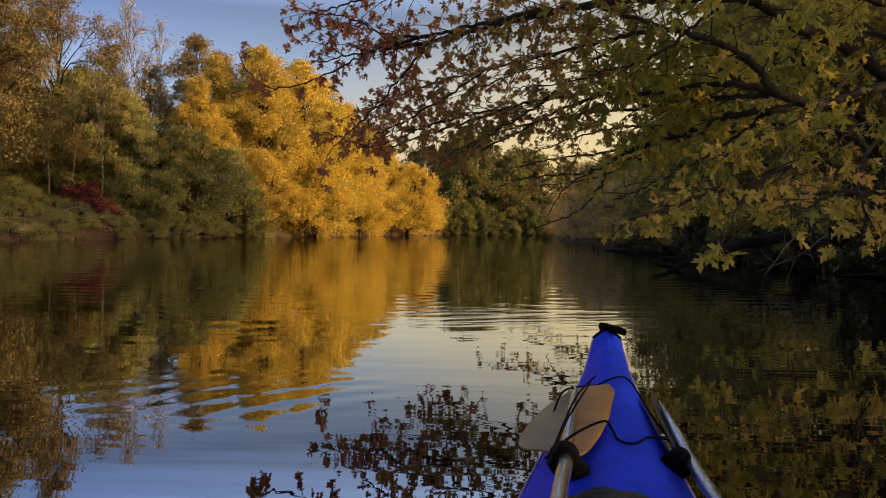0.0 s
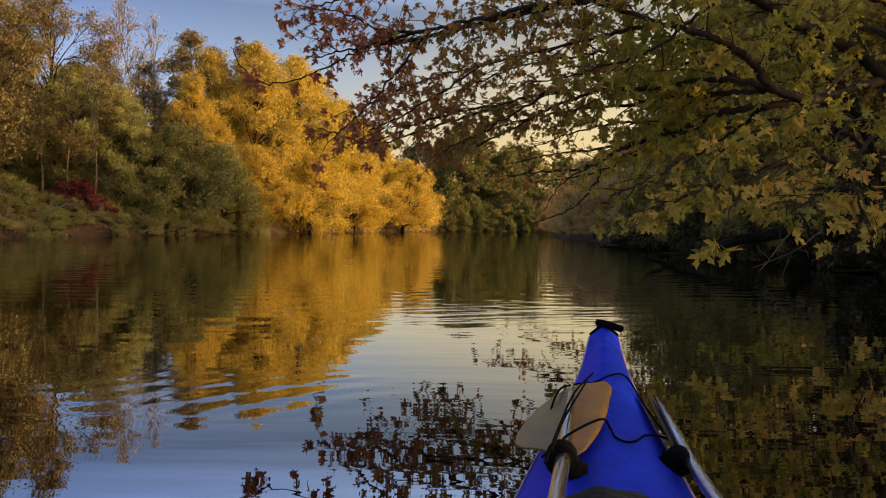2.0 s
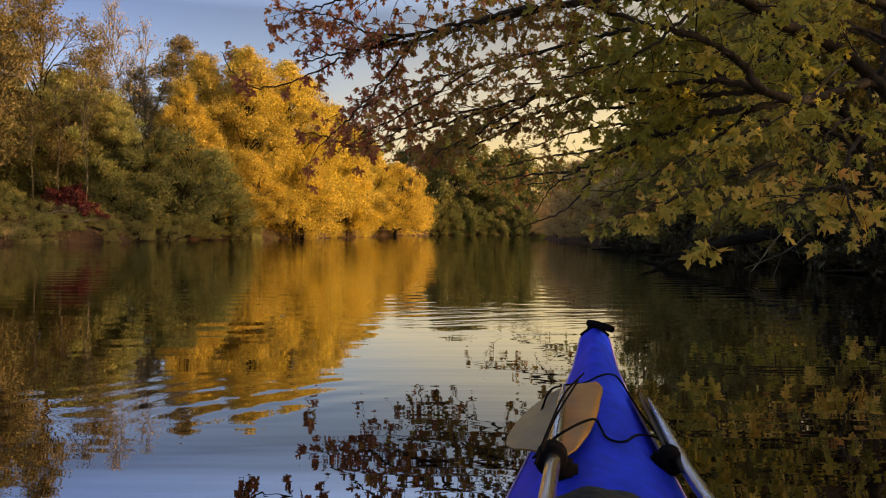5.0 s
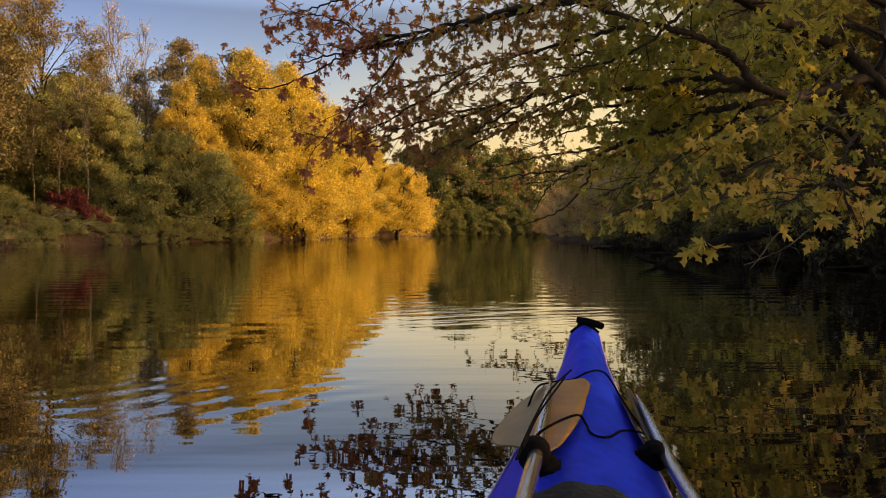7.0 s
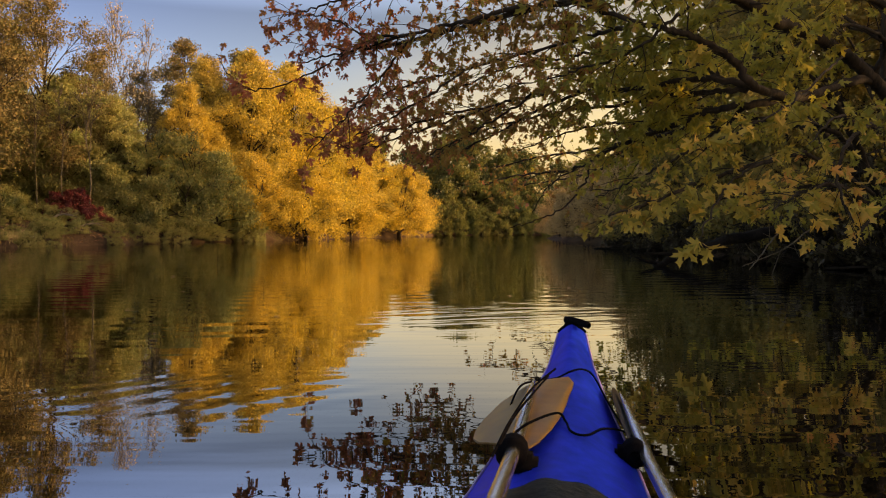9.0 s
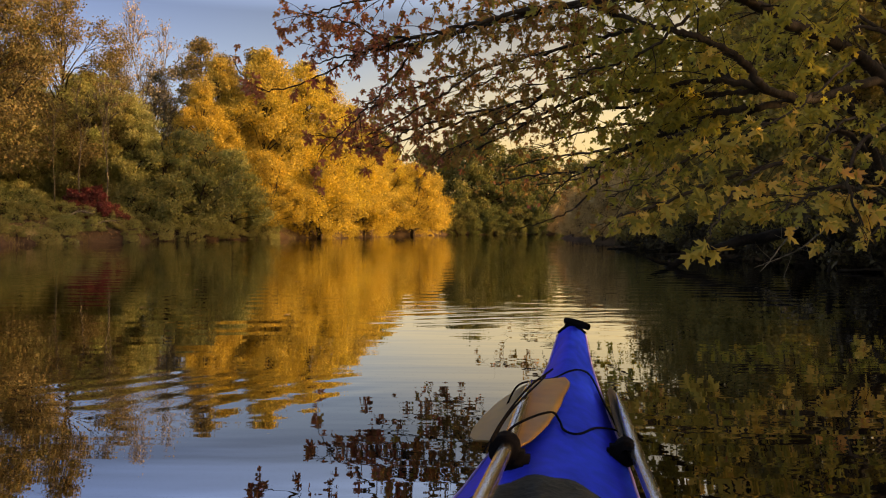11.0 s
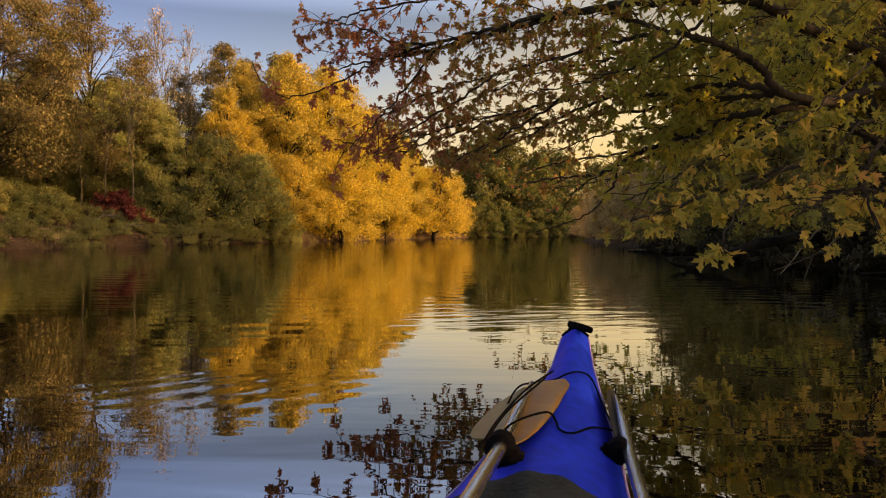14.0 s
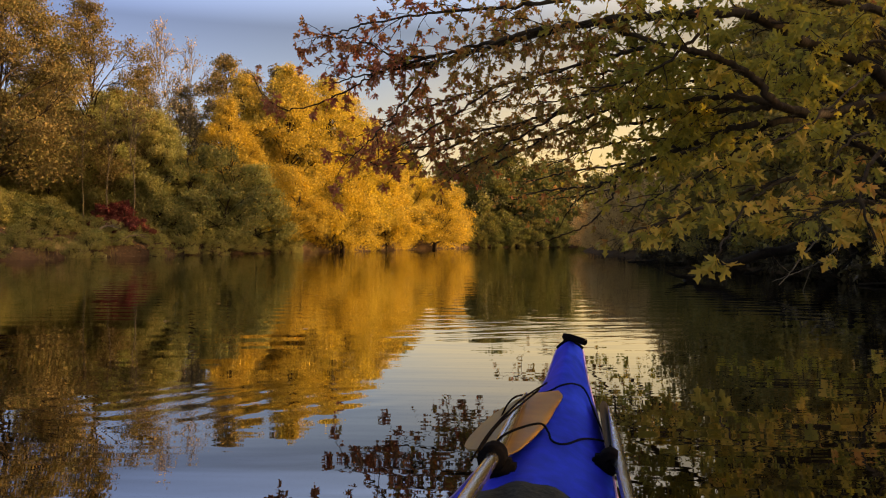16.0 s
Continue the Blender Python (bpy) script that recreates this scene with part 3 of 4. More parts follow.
# each limb: its line, thickness, where its side shoots begin, shoots a metre, their length, how far they lean to the bank
LONG_LIMBS = [
    ([FORK, (5.53, 8.93, 2.59), (4.97, 8.54, 2.80), (4.31, 8.06, 2.90), (3.57, 7.36, 2.87), (3.04, 6.87, 2.92), (2.54, 6.58, 2.91), (1.92, 6.59, 2.89), (1.29, 6.90, 2.92), (0.68, 7.41, 2.91), (-0.02, 7.91, 2.86), (-0.74, 8.32, 2.82)], 0.082, 0.25, 6, 0.85, 0.5),
    ([(6.73, 9.50, 2.21), (5.68, 9.03, 2.54), (5.06, 8.63, 2.49), ELBOW, KNOT, (2.98, 6.86, 2.31), (2.68, 6.67, 2.43), (2.30, 6.47, 2.52), (1.94, 6.48, 2.59), (1.44, 6.79, 2.85), (0.99, 7.10, 2.94)], 0.062, 0.3, 4.5, 0.8, 0.6),
    ([(0.99, 7.10, 2.94), (0.51, 7.41, 2.92), (-0.14, 7.82, 2.86), (-0.92, 8.23, 2.78), (-1.47, 8.43, 2.70)], 0.026, 0, 8, 0.8, 0.1),
]
LEVEL_LIMBS = [
    ([KNOT, (2.99, 7.16, 2.21), (2.81, 7.46, 2.29), (2.29, 8.17, 2.32), (1.91, 8.78, 2.42), (1.37, 9.39, 2.48), (0.88, 9.69, 2.40), (0.20, 9.69, 2.17), (-0.45, 8.99, 1.86)], 0.036, 0.1, 8, 0.85, 0.25),
    ([KNOT, (3.01, 7.35, 2.14), (2.74, 7.96, 2.22), (2.23, 8.97, 2.26), (1.58, 9.78, 2.29), (0.85, 10.29, 2.17), (0.13, 10.39, 1.89)], 0.03, 0.1, 5, 0.9, 0.3),
    ([ELBOW, (3.30, 7.35, 2.00), (2.91, 7.55, 1.95), (2.61, 8.15, 1.83), (2.37, 8.95, 1.77), (2.15, 9.95, 1.64), (1.90, 10.76, 1.58), (1.40, 11.56, 1.60), (0.90, 12.17, 1.49)], 0.04, 0.15, 5, 0.75, 0.5),
    ([(2.21, 9.95, 1.66), (2.11, 9.85, 1.36), (1.82, 9.84, 1.03), (1.43, 9.84, 0.85), (1.08, 9.84, 0.75)], 0.014, 0.3, 1.5, 0.25, 0),
    ([(2.37, 8.95, 1.77), (1.78, 9.65, 1.44), (1.53, 9.75, 1.22), (1.38, 9.75, 0.95)], 0.011, 0.3, 1.5, 0.25, 0),
]
FRONT_LIMBS = [
    ([(2.53, 6.68, 2.85), (2.19, 6.48, 2.60), (1.99, 6.47, 2.43), (1.78, 6.68, 2.34), (1.49, 7.08, 2.30), (1.18, 7.58, 2.30), (0.75, 8.19, 2.37)], 0.016, 0.3, 6, 0.55, 0.4),
    ([(6.61, 10.58, 1.18), (4.62, 8.52, 1.57), (3.41, 7.33, 1.40), (2.53, 6.53, 1.15), (1.89, 6.14, 0.94), (1.52, 5.94, 0.84)], 0.028, 0.3, 4.2, 0.55, 0.1),
    ([(6.93, 11.27, 1.07), (4.67, 8.11, 1.21), (3.67, 6.92, 1.08), (2.99, 6.12, 0.88)], 0.028, 0.45, 4.4, 0.5, 0.1),
    ([(3.41, 7.33, 1.40), (2.71, 6.33, 1.14), (2.28, 5.73, 0.80), (2.13, 5.52, 0.59)], 0.01, 0.95, 0, 0.3, 0),
    ([(6.24, 9.31, 2.08), (4.69, 7.72, 1.79), (3.89, 6.72, 1.26), (3.81, 6.31, 0.77)], 0.03, 0.3, 4.5, 0.5, 0.2),
    ([(4.97, 8.54, 2.80), (4.06, 7.34, 2.30), (3.26, 6.54, 1.82), (2.67, 6.24, 1.55), (2.28, 6.14, 1.37)], 0.012, 0.45, 3.2, 0.45, 0.3),
    ([(4.69, 7.72, 1.79), (3.78, 6.53, 1.76), (3.31, 6.13, 1.46)], 0.018, 0.3, 3.5, 0.5, 0.2),
]
CROWN_LIMBS = [
    ([HEAD, (5.26, 8.35, 3.35), (4.22, 7.77, 3.36), (3.28, 7.18, 3.34), (2.34, 7.09, 3.37), (1.48, 7.31, 3.33), (0.72, 7.72, 3.36), (-0.14, 8.13, 3.44), (-1.07, 8.44, 3.41)], 0.05, 0.2, 7, 0.85, 0.3),
    ([(5.53, 8.93, 2.59), (5.44, 8.54, 2.94), (4.75, 8.15, 3.04), (3.95, 7.86, 2.71)], 0.035, 0.2, 6, 0.7, 0.7),
    ([(4.98, 8.58, 4.23), (4.04, 8.31, 4.64), (2.87, 8.33, 4.91), (1.56, 8.34, 4.66)], 0.05, 0.2, 8, 0.9, 0.2),
    ([HEAD, (6.40, 9.27, 4.35), (7.59, 9.78, 5.68)], 0.06, 0.3, 7, 0.9, 0),
    ([(5.52, 9.42, 2.06), (5.36, 9.64, 2.70), (4.48, 9.56, 2.95), (3.40, 9.47, 3.04), (2.43, 9.48, 2.90)], 0.045, 0.25, 8, 0.9, 0.2),
    ([(6.42, 10.49, 1.55), (5.57, 10.02, 2.11), (4.37, 9.64, 2.21), (3.24, 9.45, 2.01), (2.43, 9.35, 1.70)], 0.045, 0.3, 8, 0.85, 0.2),
    ([(7.36, 11.86, 0.72), (6.19, 10.69, 1.31), (4.93, 10.00, 1.28), (3.83, 9.61, 1.08)], 0.04, 0.3, 7, 0.8, 0.1),
]
OUTER_LIMBS = [
    ([(-0.14, 7.82, 2.86), (-0.65, 8.02, 2.90), (-1.17, 8.24, 3.16), (-1.64, 8.35, 3.25)], 0.012, 0.1, 7, 0.5, 0),
    ([(-0.92, 8.23, 2.78), (-1.32, 8.33, 2.57), (-1.93, 8.43, 2.38), (-2.26, 8.44, 2.47), (-2.49, 8.45, 2.80)], 0.009, 0.2, 4.5, 0.3, 0),
    ([(-0.45, 8.99, 1.86), (-0.82, 8.39, 1.68), (-1.10, 8.00, 1.72), (-1.37, 7.80, 1.79)], 0.007, 0, 5, 0.3, 0),
    ([(-0.14, 7.82, 2.86), (-0.45, 7.81, 2.48), (-0.74, 7.60, 2.08), (-1.03, 7.50, 1.77), (-1.21, 7.50, 1.59)], 0.012, 0.1, 6, 0.45, 0),
    ([(-1.07, 8.44, 3.41), (-1.46, 8.45, 3.30), (-1.76, 8.45, 3.22)], 0.01, 0, 7, 0.45, 0),
]
FILL_LIMBS = [
    ([(1.94, 6.48, 2.59), (1.72, 7.59, 2.78), (1.22, 8.80, 2.89), (0.50, 9.61, 2.87), (-0.32, 9.41, 2.61), (-0.84, 8.61, 2.19)], 0.022, 0.1, 8, 0.8, 0.1),
    ([(1.91, 8.78, 2.42), (1.47, 9.58, 2.33), (0.91, 10.08, 2.07), (0.37, 10.28, 1.82), (-0.12, 10.09, 1.72)], 0.02, 0.1, 4.5, 0.65, 0.1),
    ([(2.30, 6.47, 2.52), (2.19, 7.58, 2.65), (1.77, 8.79, 2.85), (1.05, 9.80, 2.91), (0.21, 10.11, 2.63)], 0.022, 0.1, 8, 0.85, 0.1),
    ([(2.61, 8.15, 1.83), (2.37, 9.26, 2.10), (1.90, 10.27, 2.09), (1.31, 10.77, 1.90)], 0.02, 0.1, 4.5, 0.65, 0.2),
    ([(2.99, 7.16, 2.21), (2.92, 7.76, 2.51), (2.55, 8.37, 2.65), (2.05, 8.78, 2.65)], 0.02, 0.2, 7, 0.75, 0.3),
    ([(3.30, 7.35, 2.00), (3.06, 7.64, 1.76), (2.67, 7.94, 1.46), (2.31, 8.24, 1.26), (1.96, 8.44, 1.11)], 0.02, 0.2, 6, 0.65, 0.4),
]
FRINGE_LIMBS = [
    ([(7.85, 10.55, 0.87), (6.49, 9.48, 1.20), (5.51, 8.69, 0.92), (4.90, 8.29, 0.56)], 0.03, 0.3, 6, 0.6, 0.1),
    ([(0.88, 9.69, 2.40), (0.25, 8.79, 2.14), (-0.29, 8.29, 1.91), (-0.72, 7.99, 1.68)], 0.014, 0.1, 8, 0.55, 0),
    ([(0.50, 9.61, 2.87), (-0.03, 8.80, 2.35), (-0.49, 8.40, 2.02), (-0.86, 8.20, 1.80)], 0.014, 0.1, 8, 0.55, 0),
    ([(1.37, 9.39, 2.48), (0.80, 8.78, 2.07), (0.37, 8.48, 1.80), (-0.10, 8.28, 1.55)], 0.014, 0.1, 8, 0.55, 0),
]
BANKWARD_LIMBS = [
    ([(7.95, 12.23, 0.15), (6.61, 10.58, 1.18), (5.52, 9.42, 2.06), (5.03, 9.03, 2.43), (4.39, 8.75, 2.76), (3.69, 8.57, 2.96)], 0.07, 0.45, 6, 0.7, 0.4),
    ([(5.57, 10.02, 2.11), (4.60, 10.94, 2.32), (3.64, 11.75, 2.22), (2.80, 12.56, 2.11), (2.04, 13.37, 2.07), (1.24, 13.77, 1.91)], 0.04, 0.35, 5, 0.9, 0.2),
    ([(3.64, 11.75, 2.22), (3.26, 13.25, 1.90), (2.70, 14.75, 1.75), (1.90, 15.76, 1.70)], 0.025, 0.2, 4.5, 0.8, 0.1),
]


def maple():
    rng = np.random.default_rng(41)
    root = tagged(new("maple_tree"), "big maple leaning from the bank, yellow-green to russet leaves", "tree")
    line = curve(TRUNK, 28)
    thin, tips = [], []
    k = np.arange(28)
    part("trunk", mesh_from("maple_trunk", *tubes([(line, 0.20 * (1 - 0.75 * k / 27) * (1 + 0.6 * np.exp(-k / 2.0)))], 12), BARK, True), root)
    for pts, r0, begin, per_metre, reach, back in LONG_LIMBS + LEVEL_LIMBS + FRONT_LIMBS + CROWN_LIMBS + OUTER_LIMBS + FILL_LIMBS + FRINGE_LIMBS + BANKWARD_LIMBS:
        line = curve(pts, 8 * len(pts))
        line[2:-1] += rng.normal(0, 0.010, (len(line) - 3, 3))
        length = np.linalg.norm(np.diff(line, axis=0), axis=1).sum()
        taper = np.linspace(1, 0.16, len(line))
        part("limb", mesh_from("maple_limb", *tubes([(line, r0 * taper + 0.003)], 8), BARK, True), root)
        hand = 1
        for j in range(int(length * (1 - begin) * per_metre)):
            u = begin + (1 - begin) * (j + rng.uniform(0, 1)) / (length * (1 - begin) * per_metre)
            k = min(int(u * (len(line) - 1)), len(line) - 2)
            hand = -hand
            ahead = unit(line[k + 1] - line[k])
            side = unit(np.cross(ahead, (0, 0, 1))) * hand
            way = unit(ahead * rng.uniform(0.5, 1.1) + side * rng.uniform(0.3, 1.0) + np.array([0, back * rng.uniform(0.3, 1.3), rng.uniform(-0.5, 0.45)]))
            far = reach * rng.uniform(0.5, 1.2) * (1.15 - 0.4 * u)
            a = line[k]
            c = a + way * far + np.array([0, 0, -0.14 * far])
            b = 0.5 * (a + c) + np.array([0, 0, 0.07 * far]) + rng.normal(0, 0.025, 3)
            shoot = curve([a, b, c], 9)
            if a[0] - 0.15 * (a[1] - 7.5) < 2.0 and rng.uniform() < 0.12:
                continue
            thin.append((shoot, np.linspace(0.003 + 0.006 * min(far, 1), 0.002, 9)))
            tips.append((shoot[-3], shoot[-1]))
            for q in np.arange(0.22, 0.95, 0.13 / far):
                m = shoot[int(q * 8)] + (shoot[int(q * 8) + 1] - shoot[int(q * 8)]) * (q * 8 % 1)
                d = unit(way * 0.7 + rng.normal(0, 0.55, 3) + np.array([0, 0, -0.2]))
                e = m + d * rng.uniform(0.08, 0.26)
                thin.append((np.array([m, 0.5 * (m + e) + rng.normal(0, 0.01, 3), e]), np.array([0.0022, 0.0018, 0.0011])))
                tips.append((m, e))
    part("fine_branching", mesh_from("maple_twigs", *tubes(thin, 4), BARK, True), root)
    end = np.array([2.13, 5.52, 0.59])
    tips += [(end + (0, 0, 0.1), end + np.array(d)) for d in ((-0.08, 0.02, -0.03), (0.06, -0.02, -0.03), (0.0, 0.02, 0.03))]
    P, A = [], []
    for m, e in tips:
        # a rosette of leaves at each twig's end, and one or two along it
        front = e[0] > 1.4 and e[1] < 7.6 and e[2] < 1.5
        for k in range(4):
            if k < 3 or front:
                P.append(e + rng.normal(0, 0.015, 3))
                A.append(unit(e - m) * 0.35 + unit(rng.normal(size=3)) * 0.9 + np.array([0, 0, -0.5]))
            else:
                P.append(m + (e - m) * rng.uniform(0.0, 0.8))
                A.append(unit(e - m) * 0.5 + rng.normal(0, 0.5, 3) + np.array([0, 0, -0.6]))
    P, A = np.array(P), np.array(A)
    keep = (P[:, 2] > 0.62 + 0.1 * np.sin(5 * P[:, 0] + 3 * P[:, 1])) | (np.linalg.norm(P - end, axis=1) < 0.25)
    P, A = P[keep], A[keep]
    # thin spots: the fringe over open water, and gaps between the clumps
    way, rise = P[:, 0] / P[:, 1], (P[:, 2] - 0.55) / P[:, 1]
    gap = np.sin(3.9 * P[:, 0] + 1.1) + np.sin(4.6 * P[:, 1]) + np.sin(6.2 * P[:, 2] + 0.6)
    thin_out = np.where((way > 0.04) & (way < 0.27) & (rise < 0.15), 0.5, 0.0)
    thin_out = np.where((way > -0.14) & (way < -0.05) & (rise < 0.16), 0.45, thin_out)
    thin_out = np.where((way > 0.27) & (gap > 0.25), 0.8, thin_out)
    thin_out = np.where((way > 0.27) & (gap <= 0.25) & (rise < 0.16), 0.15, thin_out)
    keep = (rng.uniform(size=len(P)) > thin_out) | (np.linalg.norm(P - end, axis=1) < 0.25)
    P, A = P[keep], A[keep]
    along = P[:, 0] - 0.15 * (P[:, 1] - 7.5)
    warm = rng.uniform(size=len(P)) < np.clip((-0.05 - along) / 0.9, np.where(along < 1.0, 0.03, 0.0), 0.97)
    mid = ~warm & (rng.uniform(size=len(P)) < np.clip((2.2 - along) / 1.2, 0.02, 0.97))
    low = ~warm & ~mid & (P[:, 1] < 8.2) & (P[:, 2] < 1.0 + 0.8 * rng.uniform(size=len(P)))
    size = np.where(warm, 0.098, np.where(mid, 0.092, np.where(low, 0.135, 0.12))) * rng.uniform(0.65, 1.2, len(P))
    size = np.where(np.linalg.norm(P - end, axis=1) < 0.25, 0.14, size)
    # the leaves over the water nearest the boat, one by one
    near = np.argsort(np.linalg.norm(P - np.array([2.3, 5.2, 0.8]), axis=1) + 10 * (warm | mid))[:280]
    single = np.zeros(len(P), bool)
    single[near] = True
    blades = []
    for k in range(5):
        bend = LOBED * np.array([1, 1, 0.6 + 0.35 * k]) * np.array([0.92 + 0.04 * k, 1, 1])
        blades.append(mesh_from("maple_leaf", bend, LOBED_FACES, MAPLE_SINGLE))
    for i in near:
        a = Vector(unit(A[i]))
        r = a.cross(Vector(rng.normal(size=3))).normalized()
        m = Matrix((r, a, r.cross(a))).transposed().to_4x4()
        leaf = part("leaf", blades[int(rng.integers(5))], root)
        leaf.matrix_basis = Matrix.Translation(P[i]) @ m @ Matrix.Scale(float(size[i]), 4)
    for name, mask, mat, label in (("lower_foliage", low & ~single, YELLOW, "yellow-orange lobed leaves low on the tree"), ("foliage", ~warm & ~mid & ~single & ~low, MAPLE, "yellow-green lobed leaves"), ("middle_foliage", mid & ~single, BROWN_OLIVE, "brown-olive lobed leaves"), ("outer_foliage", warm & ~single, RUSSET, "russet lobed leaves at the branch ends")):
        v, f = scatter(P[mask], A[mask], size[mask], rng, LOBED, LOBED_FACES)
        tagged(part(name, mesh_from("maple_" + name, v, f, mat), root, label), kind="stuff")


maple()


# ---- the kayak ----
BLUE = plain_material("blue_plastic", (0.0, 0.026, 0.50), 0.42, 0, 0.08, 25, 0.22, 0.02)
BLACK = plain_material("black_webbing", (0.003, 0.003, 0.004), 0.9, 0, 0.3, 200, 0.3, 0.03)
SILVER = plain_material("brushed_aluminium", (0.52, 0.49, 0.44), 0.2, 0.95, 0.05, 120, 0.1)
BLADE = plain_material("scuffed_tan_blade", (0.21, 0.125, 0.032), 0.38, 0, 0.25, 9, 0.35, 0.22)
DARK_BLADE = plain_material("black_blade", (0.010, 0.010, 0.011), 0.5, 0, 0.1, 18, 0.25, 0.15)
CLOTH = rough_material("grey_coated_cloth", (0.005, 0.010, 0.011), (0.02, 0.03, 0.033), 9, 0.9, 0.5, (1, 1, 1), 6)
TRIM = plain_material("violet_seam", (0.30, 0.22, 0.50), 0.4, 0, 0.05, 40, 0.2)
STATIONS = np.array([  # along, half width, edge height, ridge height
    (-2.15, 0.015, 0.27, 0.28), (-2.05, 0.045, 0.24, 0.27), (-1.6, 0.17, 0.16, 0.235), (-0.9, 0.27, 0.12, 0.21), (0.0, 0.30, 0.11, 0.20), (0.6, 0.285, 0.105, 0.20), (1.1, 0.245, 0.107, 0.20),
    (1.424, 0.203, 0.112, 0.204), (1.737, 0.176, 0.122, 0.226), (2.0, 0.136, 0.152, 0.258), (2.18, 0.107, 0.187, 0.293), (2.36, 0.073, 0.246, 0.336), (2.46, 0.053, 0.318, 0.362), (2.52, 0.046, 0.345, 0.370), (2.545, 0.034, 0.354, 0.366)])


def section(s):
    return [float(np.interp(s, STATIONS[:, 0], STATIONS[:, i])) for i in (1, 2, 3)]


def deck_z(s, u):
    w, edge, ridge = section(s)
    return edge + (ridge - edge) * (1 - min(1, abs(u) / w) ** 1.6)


def loft(rings):
    rings = np.array(rings)
    n, k = rings.shape[:2]
    i, j = np.meshgrid(np.arange(n - 1), np.arange(k - 1), indexing="ij")
    a = i * k + j
    return rings.reshape(-1, 3), np.stack([a, a + 1, a + k + 1, a + k], -1).reshape(-1, 4)


def kayak():
    root = tagged(new("kayak"), "bright blue plastic kayak with black deck cords", "kayak")
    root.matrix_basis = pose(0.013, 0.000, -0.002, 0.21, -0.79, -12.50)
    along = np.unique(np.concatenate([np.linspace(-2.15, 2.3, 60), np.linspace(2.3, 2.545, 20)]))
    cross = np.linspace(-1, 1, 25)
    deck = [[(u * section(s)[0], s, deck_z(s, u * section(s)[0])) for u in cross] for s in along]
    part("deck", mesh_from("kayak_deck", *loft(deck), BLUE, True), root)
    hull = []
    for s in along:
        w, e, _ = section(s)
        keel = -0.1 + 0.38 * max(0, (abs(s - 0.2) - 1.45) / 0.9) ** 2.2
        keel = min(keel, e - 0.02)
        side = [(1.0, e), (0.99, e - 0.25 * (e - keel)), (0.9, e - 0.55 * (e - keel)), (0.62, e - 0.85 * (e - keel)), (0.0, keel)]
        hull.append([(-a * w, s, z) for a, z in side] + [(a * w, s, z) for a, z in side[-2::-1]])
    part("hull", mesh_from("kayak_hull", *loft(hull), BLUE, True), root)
    for sign in (-1, 1):
        line = np.array([(sign * (section(s)[0] + 0.001), s, section(s)[1]) for s in np.linspace(-2.1, 2.49, 70)])
        part("seam", mesh_from("kayak_seam", *tubes([(line, np.full(70, 0.0045))], 6), TRIM, True), root, "thin pale violet seam strip")
    cover = []
    for t in np.linspace(0, 1, 30):
        row = []
        for u in cross:
            s = -0.65 + (1.925 - 0.075 * u * u) * t
            w = section(s)[0] * 0.92
            crease = 0.007 * math.sin(9 * u + 17 * t) * math.sin(13 * t + 5 * u) + 0.006 * math.exp(-((s - 1.2) / 0.035) ** 2) * abs(math.sin(7 * u + 1))
            row.append((u * w, s, deck_z(s, u * w) + 0.007 + crease))
        cover.append(row)
    part("spray_cover", mesh_from("kayak_cover", *loft(cover), CLOTH, True), root, "creased dark grey cloth cover")

    def cord(points, r=0.0032):
        p = curve(points, 8 * len(points))
        part("deck_cord", mesh_from("kayak_cord", *tubes([(p, np.full(len(p), r))], 6), BLACK, True), root)

    cord([(-0.164, 1.679, 0.17), (-0.135, 1.87, 0.258), (-0.099, 2.058, 0.245), (-0.035, 2.023, 0.262), (0.013, 2.023, 0.285), (0.049, 2.089, 0.278), (0.08, 2.166, 0.24), (0.129, 1.964, 0.19), (0.188, 1.678, 0.16)])
    cord([(-0.161, 1.655, 0.14), (-0.083, 1.448, 0.262), (-0.011, 1.596, 0.262), (0.011, 1.64, 0.23), (0.022, 1.606, 0.218), (0.043, 1.575, 0.216), (0.07, 1.585, 0.214), (0.106, 1.715, 0.195), (0.16, 1.804, 0.165), (0.186, 1.641, 0.185)])
    cord([(-0.035, 2.02, 0.292), (-0.081, 1.753, 0.29), (-0.105, 1.417, 0.285), (-0.125, 1.266, 0.25)], 0.003)
    cord([(-0.051, 1.941, 0.285), (-0.096, 1.506, 0.285), (-0.115, 1.306, 0.262)], 0.003)
    for s, u, z, r in ((1.392, -0.098, 0.224, 0.036), (1.639, 0.179, 0.158, 0.032)):
        line = np.array([(u, s + d, z) for d in (-0.034, -0.03, -0.012, 0.0, 0.014, 0.03, 0.036)])
        clamp = part("paddle_clamp", mesh_from("kayak_clamp", *tubes([(line, r * np.array([0.4, 0.95, 1.0, 0.96, 1.0, 0.95, 0.4]))], 14), BLACK, True), root, "padded black paddle clamp")
        foot = u + (0.02 if u < 0 else -0.015)
        bm = bmesh.new()
        bmesh.ops.create_cube(bm, size=1)
        bmesh.ops.scale(bm, verts=bm.verts, vec=(0.075, 0.06, 0.05))
        bmesh.ops.bevel(bm, geom=bm.edges, offset=0.012, segments=2, affect="EDGES")
        bmesh.ops.translate(bm, verts=bm.verts, vec=(foot, s, deck_z(s, foot) + 0.012))
        part("clamp_base", bm_mesh("kayak_clamp_base", bm, BLACK), clamp)
    wide = section(2.5)[0] + 0.002
    band = np.array([(wide * u, 2.5, deck_z(2.5, wide * u * 0.97) + 0.002) for u in np.linspace(-1, 1, 20)])
    part("bow_band", mesh_from("kayak_band", *tubes([(band, np.full(20, 0.006))], 6), BLACK, True), root)
